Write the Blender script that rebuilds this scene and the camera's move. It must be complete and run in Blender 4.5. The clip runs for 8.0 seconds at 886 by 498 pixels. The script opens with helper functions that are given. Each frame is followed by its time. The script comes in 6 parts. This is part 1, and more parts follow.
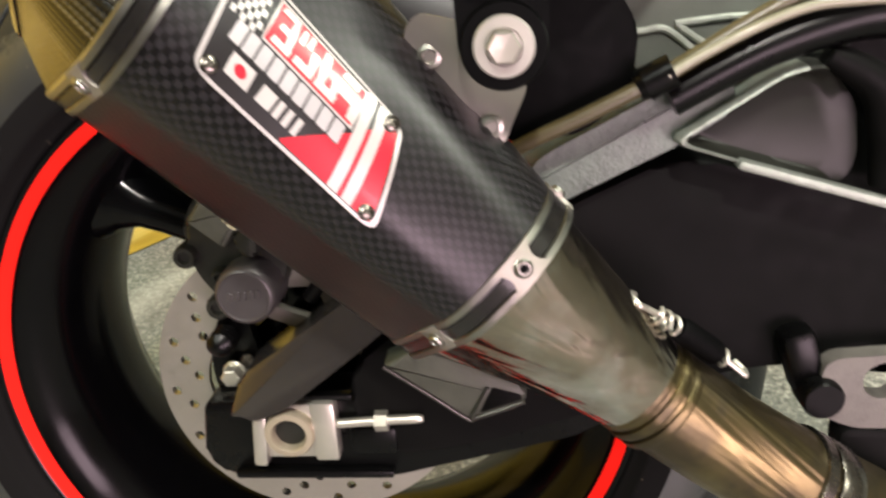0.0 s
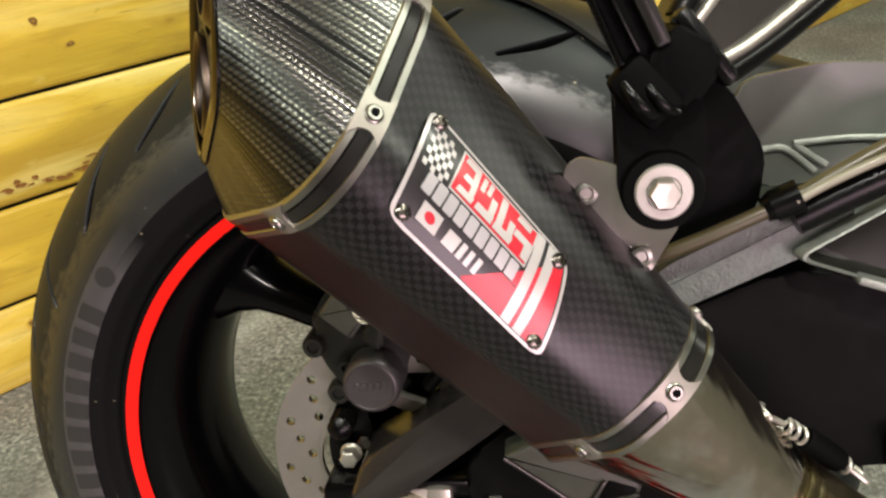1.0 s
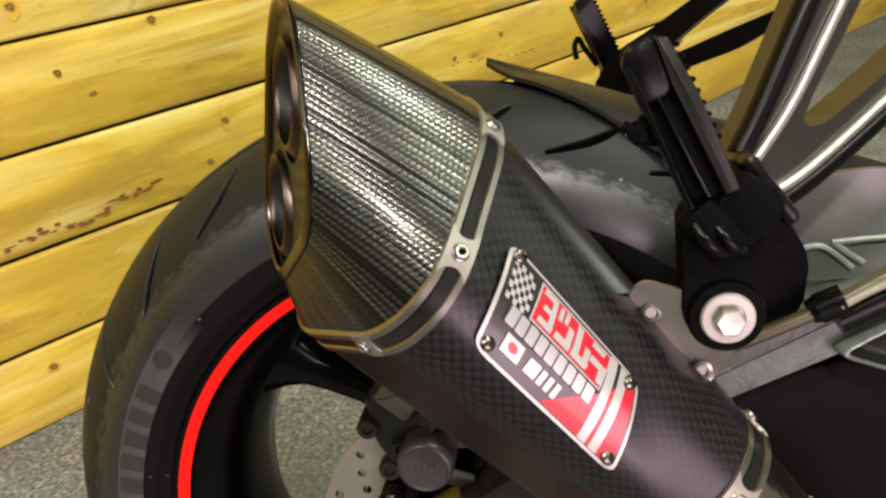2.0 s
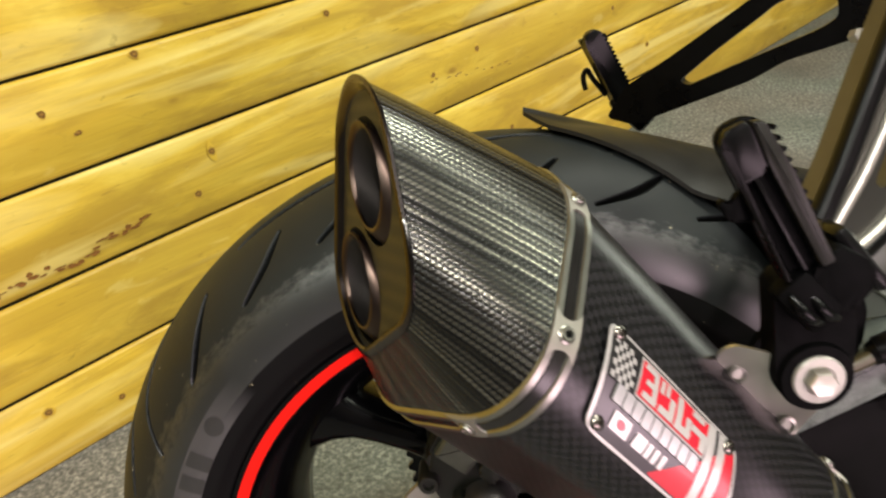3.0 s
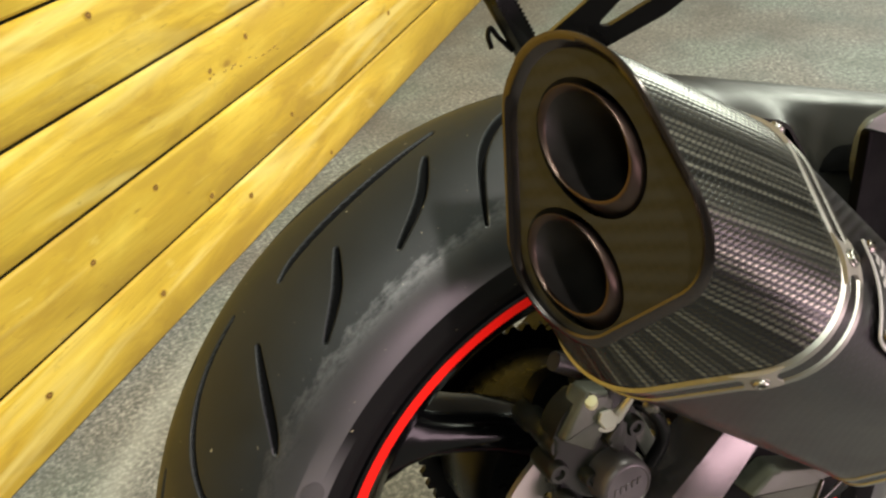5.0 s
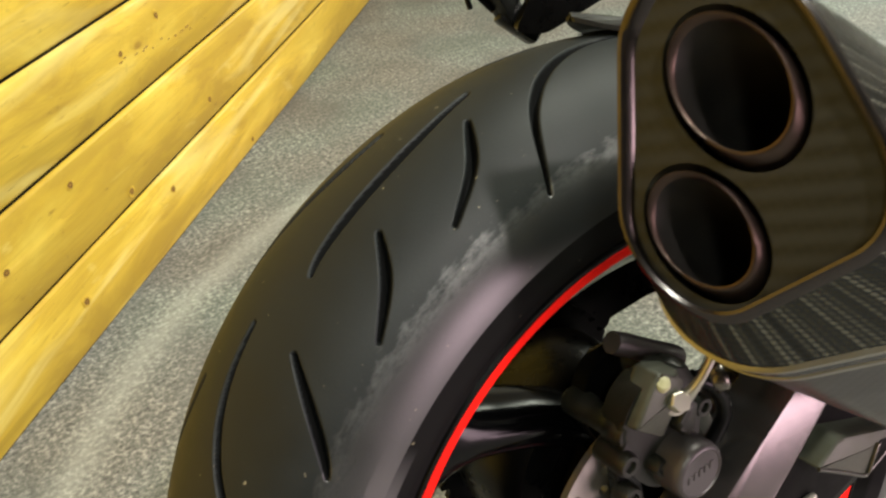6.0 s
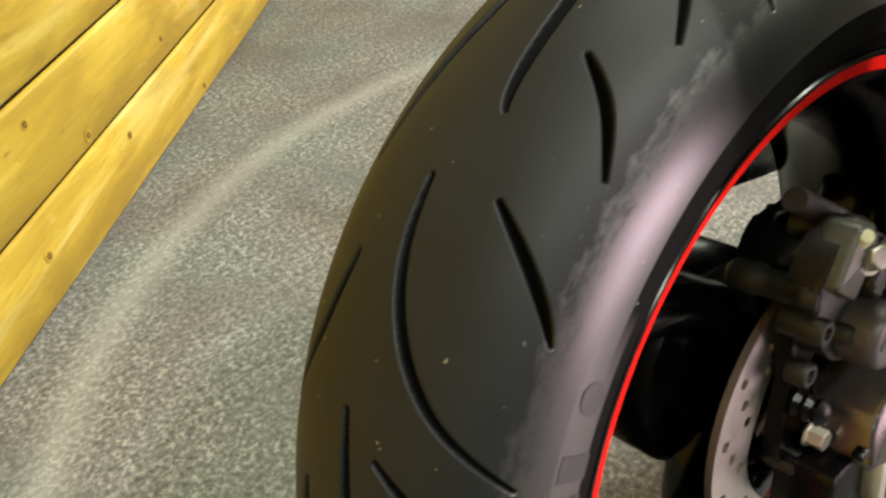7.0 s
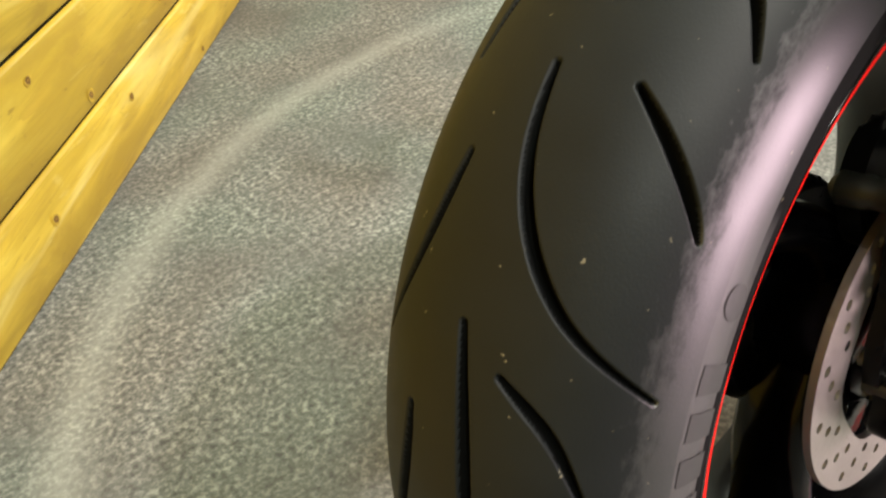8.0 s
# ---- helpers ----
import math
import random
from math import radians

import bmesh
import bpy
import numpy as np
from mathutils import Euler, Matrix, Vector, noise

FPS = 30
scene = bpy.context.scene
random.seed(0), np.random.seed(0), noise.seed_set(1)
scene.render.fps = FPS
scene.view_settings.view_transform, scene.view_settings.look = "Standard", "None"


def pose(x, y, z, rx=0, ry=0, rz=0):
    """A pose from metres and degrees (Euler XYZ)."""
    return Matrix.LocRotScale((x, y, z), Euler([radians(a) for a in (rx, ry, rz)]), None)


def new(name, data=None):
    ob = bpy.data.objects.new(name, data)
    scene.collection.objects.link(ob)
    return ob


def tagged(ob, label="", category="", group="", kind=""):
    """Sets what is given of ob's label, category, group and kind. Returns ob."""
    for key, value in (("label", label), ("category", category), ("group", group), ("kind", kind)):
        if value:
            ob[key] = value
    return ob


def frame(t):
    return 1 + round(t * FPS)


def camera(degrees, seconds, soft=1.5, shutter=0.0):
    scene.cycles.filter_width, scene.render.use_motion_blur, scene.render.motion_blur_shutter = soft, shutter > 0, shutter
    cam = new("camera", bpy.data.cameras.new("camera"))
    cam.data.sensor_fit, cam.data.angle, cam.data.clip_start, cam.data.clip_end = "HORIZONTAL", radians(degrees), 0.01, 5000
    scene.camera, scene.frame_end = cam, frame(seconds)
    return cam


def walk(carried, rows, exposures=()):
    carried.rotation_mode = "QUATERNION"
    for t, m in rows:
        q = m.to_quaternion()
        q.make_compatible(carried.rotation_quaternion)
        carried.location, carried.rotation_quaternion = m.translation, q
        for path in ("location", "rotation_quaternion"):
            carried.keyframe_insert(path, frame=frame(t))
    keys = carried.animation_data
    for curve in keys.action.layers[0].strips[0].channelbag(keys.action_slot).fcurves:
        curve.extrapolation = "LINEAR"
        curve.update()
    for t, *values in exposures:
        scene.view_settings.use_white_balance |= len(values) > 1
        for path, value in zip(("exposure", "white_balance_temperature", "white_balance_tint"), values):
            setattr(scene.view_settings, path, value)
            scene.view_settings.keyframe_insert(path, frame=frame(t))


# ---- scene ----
cam = camera(59.95, 8.0, soft=2.3, shutter=0.35)
PATH = [
    (0.0, 0.1451, -0.4034, 0.7148, 57.379, 4.574, 3.249),
    (0.5, 0.1096, -0.4059, 0.7482, 58.848, 4.899, 4.697),
    (1.0, 0.0925, -0.4097, 0.7678, 60.051, 5.09, 5.479),
    (1.5, 0.0766, -0.407, 0.7941, 60.904, 5.091, 5.49),
    (1.7, 0.0687, -0.4045, 0.805, 60.844, 5.047, 5.29),
    (2.8, 0.0177, -0.4111, 0.8696, 60.357, 6.143, 1.774),
    (3.0, -0.0023, -0.3925, 0.868, 60.154, 6.24, 0.509),
    (3.5, -0.0734, -0.3341, 0.8664, 59.499, 6.702, -3.677),
    (4.0, -0.1177, -0.3091, 0.8687, 58.397, 7.186, -9.65),
    (4.5, -0.1693, -0.3052, 0.8685, 57.094, 6.771, -17.533),
    (4.7, -0.1956, -0.3096, 0.8702, 56.688, 6.607, -20.69),
    (5.8, -0.2719, -0.235, 0.8506, 54.662, 5.562, -32.082),
    (6.0, -0.2805, -0.2154, 0.8403, 54.137, 5.315, -33.031),
    (6.5, -0.3292, -0.1685, 0.808, 52.748, 4.366, -36.45),
    (7.0, -0.3854, -0.1191, 0.7627, 51.647, 3.542, -39.633),
    (7.5, -0.4146, -0.0818, 0.7414, 50.84, 3.215, -41.283),
    (8.0, -0.4316, -0.0791, 0.7232, 50.047, 3.352, -41.246),
]
walk(cam, [(t, pose(x, y, z, rx, ry, rz)) for t, x, y, z, rx, ry, rz in PATH],
     exposures=[(0.0, 0.12), (0.5, -0.17), (1.5, -0.42), (3.0, -0.35), (4.0, -0.14), (6.0, 0.0), (7.0, 0.0), (8.0, 0.0)])

# ---- light: an indoor bay under ceiling strip lights ----
world = bpy.data.worlds.new("room_air")
scene.world = world
world.use_nodes = True
world.node_tree.nodes["Background"].inputs[0].default_value = (0.9, 0.95, 1.0, 1)
world.node_tree.nodes["Background"].inputs[1].default_value = 0.05
CEILING = 2.7
LAMP_POWER = 36.0
PINK_POWER, PALE_POWER = 86.0, 52.0

# ---- helpers of this scene ----
def part(name, bm, material, parent=None, label="", smooth=40, shift=None):
    """One bmesh as one mesh object under a thing or a part."""
    if shift is not None:
        bmesh.ops.translate(bm, verts=bm.verts, vec=shift)
    me = bpy.data.meshes.new(name)
    bmesh.ops.recalc_face_normals(bm, faces=bm.faces)
    bm.to_mesh(me)
    bm.free()
    if smooth:
        me.polygons.foreach_set("use_smooth", [True] * len(me.polygons))
        me.set_sharp_from_angle(angle=radians(smooth))
    for m in material if isinstance(material, (list, tuple)) else [material]:
        me.materials.append(m)
    ob = new(name, me)
    if parent is not None:
        ob.parent = parent
    if label:
        tagged(ob, label)
    return ob


def box(bm, size, m, bevel=0.0, seg=2):
    r = bmesh.ops.create_cube(bm, size=1.0)
    vs = r["verts"]
    bmesh.ops.scale(bm, verts=vs, vec=size)
    if bevel:
        es = list({e for v in vs for e in v.link_edges})
        out = bmesh.ops.bevel(bm, geom=es, offset=bevel, segments=seg, profile=0.5, affect="EDGES")
        vs = list({v for f in out["faces"] for v in f.verts} | {v for v in vs if v.is_valid})
    bmesh.ops.transform(bm, matrix=m, verts=vs)
    return vs


def aim(p, direction, spin=0.0):
    """A pose at p whose z axis points along direction."""
    return Matrix.Translation(p) @ Vector(direction).to_track_quat("Z", "Y").to_matrix().to_4x4() @ pose(0, 0, 0, 0, 0, spin)


def lathe(bm, profile, m, n=32, close=False):
    """Rings of (radius, height) turned about z, then posed by m."""
    rings = []
    for r, h in profile:
        rings.append([bm.verts.new(m @ Vector((r * math.cos(2 * math.pi * i / n), r * math.sin(2 * math.pi * i / n), h))) for i in range(n)])
    pairs = list(zip(rings, rings[1:])) + ([(rings[-1], rings[0])] if close else [])
    for a, b in pairs:
        for i in range(n):
            bm.faces.new((a[i], a[(i + 1) % n], b[(i + 1) % n], b[i]))
    if not close:
        if profile[0][0] > 1e-5:
            bm.faces.new(rings[0][::-1])
        if profile[-1][0] > 1e-5:
            bm.faces.new(rings[-1])
    return bm


def tube(bm, points, radius, n=14, steps=8, caps=True):
    """A round tube along a smooth line through points; radius may be a list."""
    pts = [Vector(p) for p in points]
    rad = list(radius) if isinstance(radius, (list, tuple)) else [radius] * len(pts)
    line, rr = [], []
    for i in range(len(pts) - 1):
        p0, p1, p2, p3 = pts[max(i - 1, 0)], pts[i], pts[i + 1], pts[min(i + 2, len(pts) - 1)]
        for k in range(steps):
            t = k / steps
            line.append(0.5 * (2 * p1 + (p2 - p0) * t + (2 * p0 - 5 * p1 + 4 * p2 - p3) * t * t + (3 * p1 - p0 - 3 * p2 + p3) * t ** 3))
            rr.append(rad[i] + (rad[i + 1] - rad[i]) * t)
    line.append(pts[-1])
    rr.append(rad[-1])
    up = Vector((0.1, 0.9, 0.3)).normalized()
    prev = None
    rings = []
    for i, p in enumerate(line):
        d = (line[min(i + 1, len(line) - 1)] - line[max(i - 1, 0)]).normalized()
        if prev is None:
            a = d.cross(up).normalized()
        else:
            a = (prev - d * prev.dot(d)).normalized()
        prev = a
        b = d.cross(a)
        rings.append([bm.verts.new(p + rr[i] * (a * math.cos(2 * math.pi * k / n) + b * math.sin(2 * math.pi * k / n))) for k in range(n)])
    for a, b in zip(rings, rings[1:]):
        for k in range(n):
            bm.faces.new((a[k], a[(k + 1) % n], b[(k + 1) % n], b[k]))
    if caps:
        bm.faces.new(rings[0][::-1])
        bm.faces.new(rings[-1])
    return bm


def slab(bm, outline, y0, y1, bevel=0.0, seg=2):
    """A plate in the bike's side plane: an outline of (x, z) from y0 to y1, with rounded rims."""
    a = [bm.verts.new((x, y0, z)) for x, z in outline]
    b = [bm.verts.new((x, y1, z)) for x, z in outline]
    fa, fb = bm.faces.new(a), bm.faces.new(b[::-1])
    n = len(a)
    for i in range(n):
        bm.faces.new((a[i], b[i], b[(i + 1) % n], a[(i + 1) % n]))
    if bevel:
        es = list(fa.edges) + list(fb.edges)
        bmesh.ops.bevel(bm, geom=es, offset=bevel, segments=seg, profile=0.5, affect="EDGES")
    return bm


def round_poly(points, radius, n=5):
    """The outline with its corners rounded."""
    out = []
    pts = [Vector(p) for p in points]
    for i, p in enumerate(pts):
        a, b = (pts[i - 1] - p), (pts[(i + 1) % len(pts)] - p)
        r = min(radius, 0.45 * a.length, 0.45 * b.length)
        a, b = p + a.normalized() * r, p + b.normalized() * r
        for k in range(n + 1):
            t = k / n
            out.append(tuple((1 - t) ** 2 * a + 2 * t * (1 - t) * p + t * t * b))
    return out


def holed(bm, outer, holes, place):
    """A flat face with holes; outlines of (a, b) laid into space by place()."""
    edges = []
    loops = []
    for loop in [outer, *holes]:
        vs = [bm.verts.new(place(*p)) for p in loop]
        loops.append(vs)
        edges += [bm.edges.new((vs[i], vs[(i + 1) % len(vs)])) for i in range(len(vs))]
    bmesh.ops.triangle_fill(bm, use_beauty=True, use_dissolve=False, edges=edges)
    return loops


def circle(cx, cy, r, n=40):
    return [(cx + r * math.cos(2 * math.pi * i / n), cy + r * math.sin(2 * math.pi * i / n)) for i in range(n)]


# ---- materials ----
class Mat:
    """A small builder of node materials."""

    def __init__(self, name):
        self.m = bpy.data.materials.new(name)
        self.m.use_nodes = True
        self.t = self.m.node_tree
        self.b = self.t.nodes["Principled BSDF"]

    def node(self, kind, **values):
        n = self.t.nodes.new(kind)
        for k, v in values.items():
            if k == "op":
                n.operation = v
            elif k == "blend":
                n.blend_type = v
            elif k == "feature":
                n.feature = v
            elif k == "wave":
                n.bands_direction = v
        return n

    def link(self, a, b):
        self.t.links.new(a, b)

    def set(self, **values):
        names = {"color": "Base Color", "rough": "Roughness", "metal": "Metallic", "coat": "Coat Weight", "coat_rough": "Coat Roughness", "spec": "Specular IOR Level", "aniso": "Anisotropic"}
        for k, v in values.items():
            s = self.b.inputs[names[k]]
            s.default_value = (*v, 1) if k == "color" else v
        return self

    def coords(self, scale=(1, 1, 1), kind="Object", shift=None):
        c = self.node("ShaderNodeTexCoord")
        m = self.node("ShaderNodeMapping")
        m.inputs["Scale"].default_value = scale
        self.link(c.outputs[kind], m.inputs["Vector"])
        if shift is not None:
            self.link(shift, m.inputs["Location"])
        return m.outputs[0]

    def noise(self, vec, scale, detail=4, rough=0.55, distort=0.0):
        n = self.node("ShaderNodeTexNoise")
        n.inputs["Scale"].default_value = scale
        n.inputs["Detail"].default_value = detail
        n.inputs["Roughness"].default_value = rough
        n.inputs["Distortion"].default_value = distort
        self.link(vec, n.inputs["Vector"])
        return n.outputs["Fac"]

    def ramp(self, fac, *stops):
        n = self.node("ShaderNodeValToRGB")
        e = n.color_ramp.elements
        while len(e) < len(stops):
            e.new(0.5)
        for el, (p, c) in zip(e, stops):
            el.position = p
            el.color = (*c, 1) if isinstance(c, (tuple, list)) else (c, c, c, 1)
        self.link(fac, n.inputs["Fac"])
        return n.outputs["Color"]

    def math(self, op, a, b=None, c=None):
        n = self.node("ShaderNodeMath", op=op)
        for i, v in enumerate((a, b, c)):
            if v is None:
                continue
            if isinstance(v, (int, float)):
                n.inputs[i].default_value = v
            else:
                self.link(v, n.inputs[i])
        return n.outputs[0]

    def mix(self, fac, a, b, blend="MIX"):
        n = self.node("ShaderNodeMixRGB", blend=blend)
        for s, v in zip(n.inputs, (fac, a, b)):
            if isinstance(v, (int, float)):
                s.default_value = v
            elif isinstance(v, (tuple, list)):
                s.default_value = (*v, 1)
            else:
                self.link(v, s)
        return n.outputs[0]

    def bump(self, height, strength=0.3, distance=0.001, after=None):
        n = self.node("ShaderNodeBump")
        n.inputs["Strength"].default_value = strength
        n.inputs["Distance"].default_value = distance
        self.link(height, n.inputs["Height"])
        if after is not None:
            self.link(after, n.inputs["Normal"])
        self.link(n.outputs[0], self.b.inputs["Normal"])
        return n.outputs[0]

    def to(self, name, value):
        self.link(value, self.b.inputs[name])
        return self


def plain(name, color, rough, metal=0.0, vary=0.25, scale=60, bump=0.15, coat=0.0, spec=0.5):
    """A surface with grain at two scales."""
    m = Mat(name).set(color=color, rough=rough, metal=metal, coat=coat, spec=spec)
    v = m.coords()
    n1, n2 = m.noise(v, scale, 5), m.noise(v, scale * 0.13, 3)
    both = m.math("ADD", m.math("MULTIPLY", n1, 0.5), m.math("MULTIPLY", n2, 0.5))
    lo, hi = [c * (1 - vary) for c in color], [min(1, c * (1 + vary)) for c in color]
    m.to("Base Color", m.ramp(both, (0.3, lo), (0.7, hi)))
    m.to("Roughness", m.ramp(both, (0.3, max(0.03, rough * (1 - vary))), (0.7, min(1, rough * (1 + vary)))))
    if bump:
        m.bump(m.noise(v, scale * 6, 3), bump, 0.0006)
    return m.m


def wood_material():
    m = Mat("varnished_pine").set(rough=0.38, spec=0.45)
    info = m.node("ShaderNodeObjectInfo")
    comb = m.node("ShaderNodeCombineXYZ")
    m.link(m.math("MULTIPLY", info.outputs["Random"], 37.0), comb.inputs[0])
    m.link(m.math("MULTIPLY", info.outputs["Random"], 11.0), comb.inputs[2])
    flat = m.coords((1, 1, 1), shift=comb.outputs[0])
    # knots: sparse cells along the board
    kv = m.node("ShaderNodeMapping")
    kv.inputs["Scale"].default_value = (4.2, 0.0, 9.0)
    m.link(flat, kv.inputs["Vector"])
    vor = m.node("ShaderNodeTexVoronoi")
    vor.inputs["Scale"].default_value = 1.0
    vor.inputs["Randomness"].default_value = 1.0
    m.link(kv.outputs[0], vor.inputs["Vector"])
    knot = vor.outputs["Distance"]
    keep = m.node("ShaderNodeSeparateColor")
    m.link(vor.outputs["Color"], keep.inputs[0])
    alive = m.math("GREATER_THAN", keep.outputs[0], 0.45)
    near = m.math("MULTIPLY", m.math("SUBTRACT", 1.0, m.math("SMOOTH_MIN", m.math("MULTIPLY", knot, 3.0), 1.0, 0.1)), alive)
    # grain runs along the board and bends round the knots
    gm = m.node("ShaderNodeMapping")
    gm.inputs["Scale"].default_value = (1.1, 6, 24)
    m.link(flat, gm.inputs["Vector"])
    bent = m.node("ShaderNodeVectorMath", op="ADD")
    push = m.node("ShaderNodeCombineXYZ")
    m.link(m.math("MULTIPLY", near, 1.6), push.inputs[2])
    m.link(gm.outputs[0], bent.inputs[0])
    m.link(push.outputs[0], bent.inputs[1])
    rings = m.noise(bent.outputs[0], 1.0, 3, 0.5, 0.9)
    wave = m.math("FRACT", m.math("MULTIPLY", rings, 7.0))
    gf = m.node("ShaderNodeMapping")
    gf.inputs["Scale"].default_value = (6, 40, 260)
    m.link(flat, gf.inputs["Vector"])
    fine = m.noise(gf.outputs[0], 1.0, 4, 0.6)
    tone = m.noise(flat, 3.0, 4, 0.6)
    c = m.ramp(wave, (0.0, (0.83, 0.59, 0.06)), (0.7, (0.78, 0.53, 0.045)), (1.0, (0.6, 0.385, 0.03)))
    c = m.mix(m.ramp(rings, (0.35, 0.0), (0.75, 0.55)), c, (0.58, 0.37, 0.045))
    c = m.mix(m.ramp(tone, (0.35, 0.0), (0.7, 0.45)), c, (0.88, 0.68, 0.12))
    c = m.mix(m.math("MULTIPLY", fine, 0.42), c, (0.45, 0.26, 0.04))
    c = m.mix(m.ramp(knot, (0.0, 0.9), (0.05, 0.85), (0.075, 0.25), (0.16, 0.0)), c, m.mix(alive, c, (0.2, 0.085, 0.016)))
    bm_ = m.node("ShaderNodeMapping")
    bm_.inputs["Scale"].default_value = (3.2, 5, 15)
    m.link(flat, bm_.inputs["Vector"])
    blotch = m.noise(bm_.outputs[0], 1.0, 5, 0.6, 0.6)
    c = m.mix(m.ramp(blotch, (0.38, 0.0), (0.47, 0.0), (0.62, 0.85)), c, (0.40, 0.25, 0.035))
    c = m.mix(m.ramp(blotch, (0.3, 0.75), (0.45, 0.0)), c, (0.92, 0.72, 0.13))
    # broad zones along a board and a tint of its own
    zm = m.node("ShaderNodeMapping")
    zm.inputs["Scale"].default_value = (1.3, 3, 11)
    m.link(flat, zm.inputs["Vector"])
    zone = m.noise(zm.outputs[0], 1.0, 3, 0.5, 1.2)
    c = m.mix(m.ramp(zone, (0.47, 0.0), (0.62, 0.55)), c, (0.45, 0.3, 0.03))
    c = m.mix(m.ramp(zone, (0.34, 0.65), (0.47, 0.0)), c, (0.92, 0.78, 0.28))
    c = m.mix(m.ramp(info.outputs["Random"], (0.0, 0.0), (1.0, 0.28)), c, (0.56, 0.36, 0.035))
    # brown resin streaks
    sm = m.node("ShaderNodeMapping")
    sm.inputs["Scale"].default_value = (3.0, 8, 22)
    m.link(flat, sm.inputs["Vector"])
    streak = m.noise(sm.outputs[0], 1.0, 6, 0.7)
    c = m.mix(m.ramp(streak, (0.66, 0.0), (0.74, 0.75)), c, (0.3, 0.12, 0.018))
    # small cracks, rubs and smudges
    for sc, lo, amount, col in (((16, 30, 110), 0.66, 0.5, (0.2, 0.11, 0.02)), ((22, 30, 34), 0.67, 0.45, (0.3, 0.19, 0.03)), ((9, 30, 26), 0.64, 0.25, (0.93, 0.8, 0.3))):
        mm = m.node("ShaderNodeMapping")
        mm.inputs["Scale"].default_value = sc
        m.link(flat, mm.inputs["Vector"])
        c = m.mix(m.ramp(m.noise(mm.outputs[0], 1.0, 4, 0.6, 0.5), (lo - 0.02, 0.0), (lo + 0.08, amount)), c, col)
    m.to("Base Color", c)
    m.to("Roughness", m.ramp(tone, (0.3, 0.3), (0.7, 0.48)))
    m.bump(m.math("ADD", m.math("MULTIPLY", fine, 0.6), m.math("MULTIPLY", wave, 0.2)), 0.25, 0.001)
    return m.m


MARK = (0.529, 0.092, 1.111)


def floor_material():
    m = Mat("speckled_grey_floor").set(rough=0.7, spec=0.35)
    v = m.coords()
    fleck = m.noise(v, 135, 2, 0.6)
    blot = m.noise(v, 75, 3, 0.6)
    big = m.noise(v, 4.0, 5, 0.65)
    c = m.ramp(m.math("ADD", m.math("MULTIPLY", fleck, 0.62), m.math("MULTIPLY", blot, 0.38)), (0.35, (0.068, 0.073, 0.072)), (0.5, (0.172, 0.182, 0.174)), (0.65, (0.385, 0.395, 0.37)))
    c = m.mix(m.ramp(big, (0.35, 0.68), (0.58, 0.0)), c, (0.105, 0.106, 0.102))
    hue = m.noise(v, 3.4, 1, 0.4)
    c = m.mix(m.ramp(hue, (0.45, 0.0), (0.62, 0.7)), c, m.mix(1.0, c, (0.98, 0.88, 0.84), "MULTIPLY"))
    c = m.mix(m.ramp(hue, (0.36, 0.6), (0.5, 0.0)), c, m.mix(1.0, c, (0.92, 1.02, 0.97), "MULTIPLY"))
    # a pale tyre mark that curves across the floor
    sep = m.node("ShaderNodeSeparateXYZ")
    m.link(v, sep.inputs[0])
    dx, dy = m.math("SUBTRACT", sep.outputs[0], MARK[0]), m.math("SUBTRACT", sep.outputs[1], MARK[1])
    r = m.math("SQRT", m.math("ADD", m.math("MULTIPLY", dx, dx), m.math("MULTIPLY", dy, dy)))
    wob = m.math("MULTIPLY", m.math("SUBTRACT", m.noise(v, 9, 3), 0.5), 0.03)
    off = m.math("ABSOLUTE", m.math("ADD", m.math("SUBTRACT", r, MARK[2]), wob))
    band = m.ramp(m.math("MULTIPLY", off, 1 / 0.05), (0.05, 0.34), (1.0, 0.0))
    band = m.math("MULTIPLY", band, m.ramp(m.math("ADD", m.math("MULTIPLY", sep.outputs[0], 0.5), 0.5), (0.72, 1.0), (0.95, 0.0)))
    band = m.math("MULTIPLY", band, m.math("GREATER_THAN", sep.outputs[1], 0.0))
    c = m.mix(band, c, (0.47, 0.48, 0.44))
    m.to("Base Color", c)
    m.bump(fleck, 0.35, 0.0012)
    return m.m


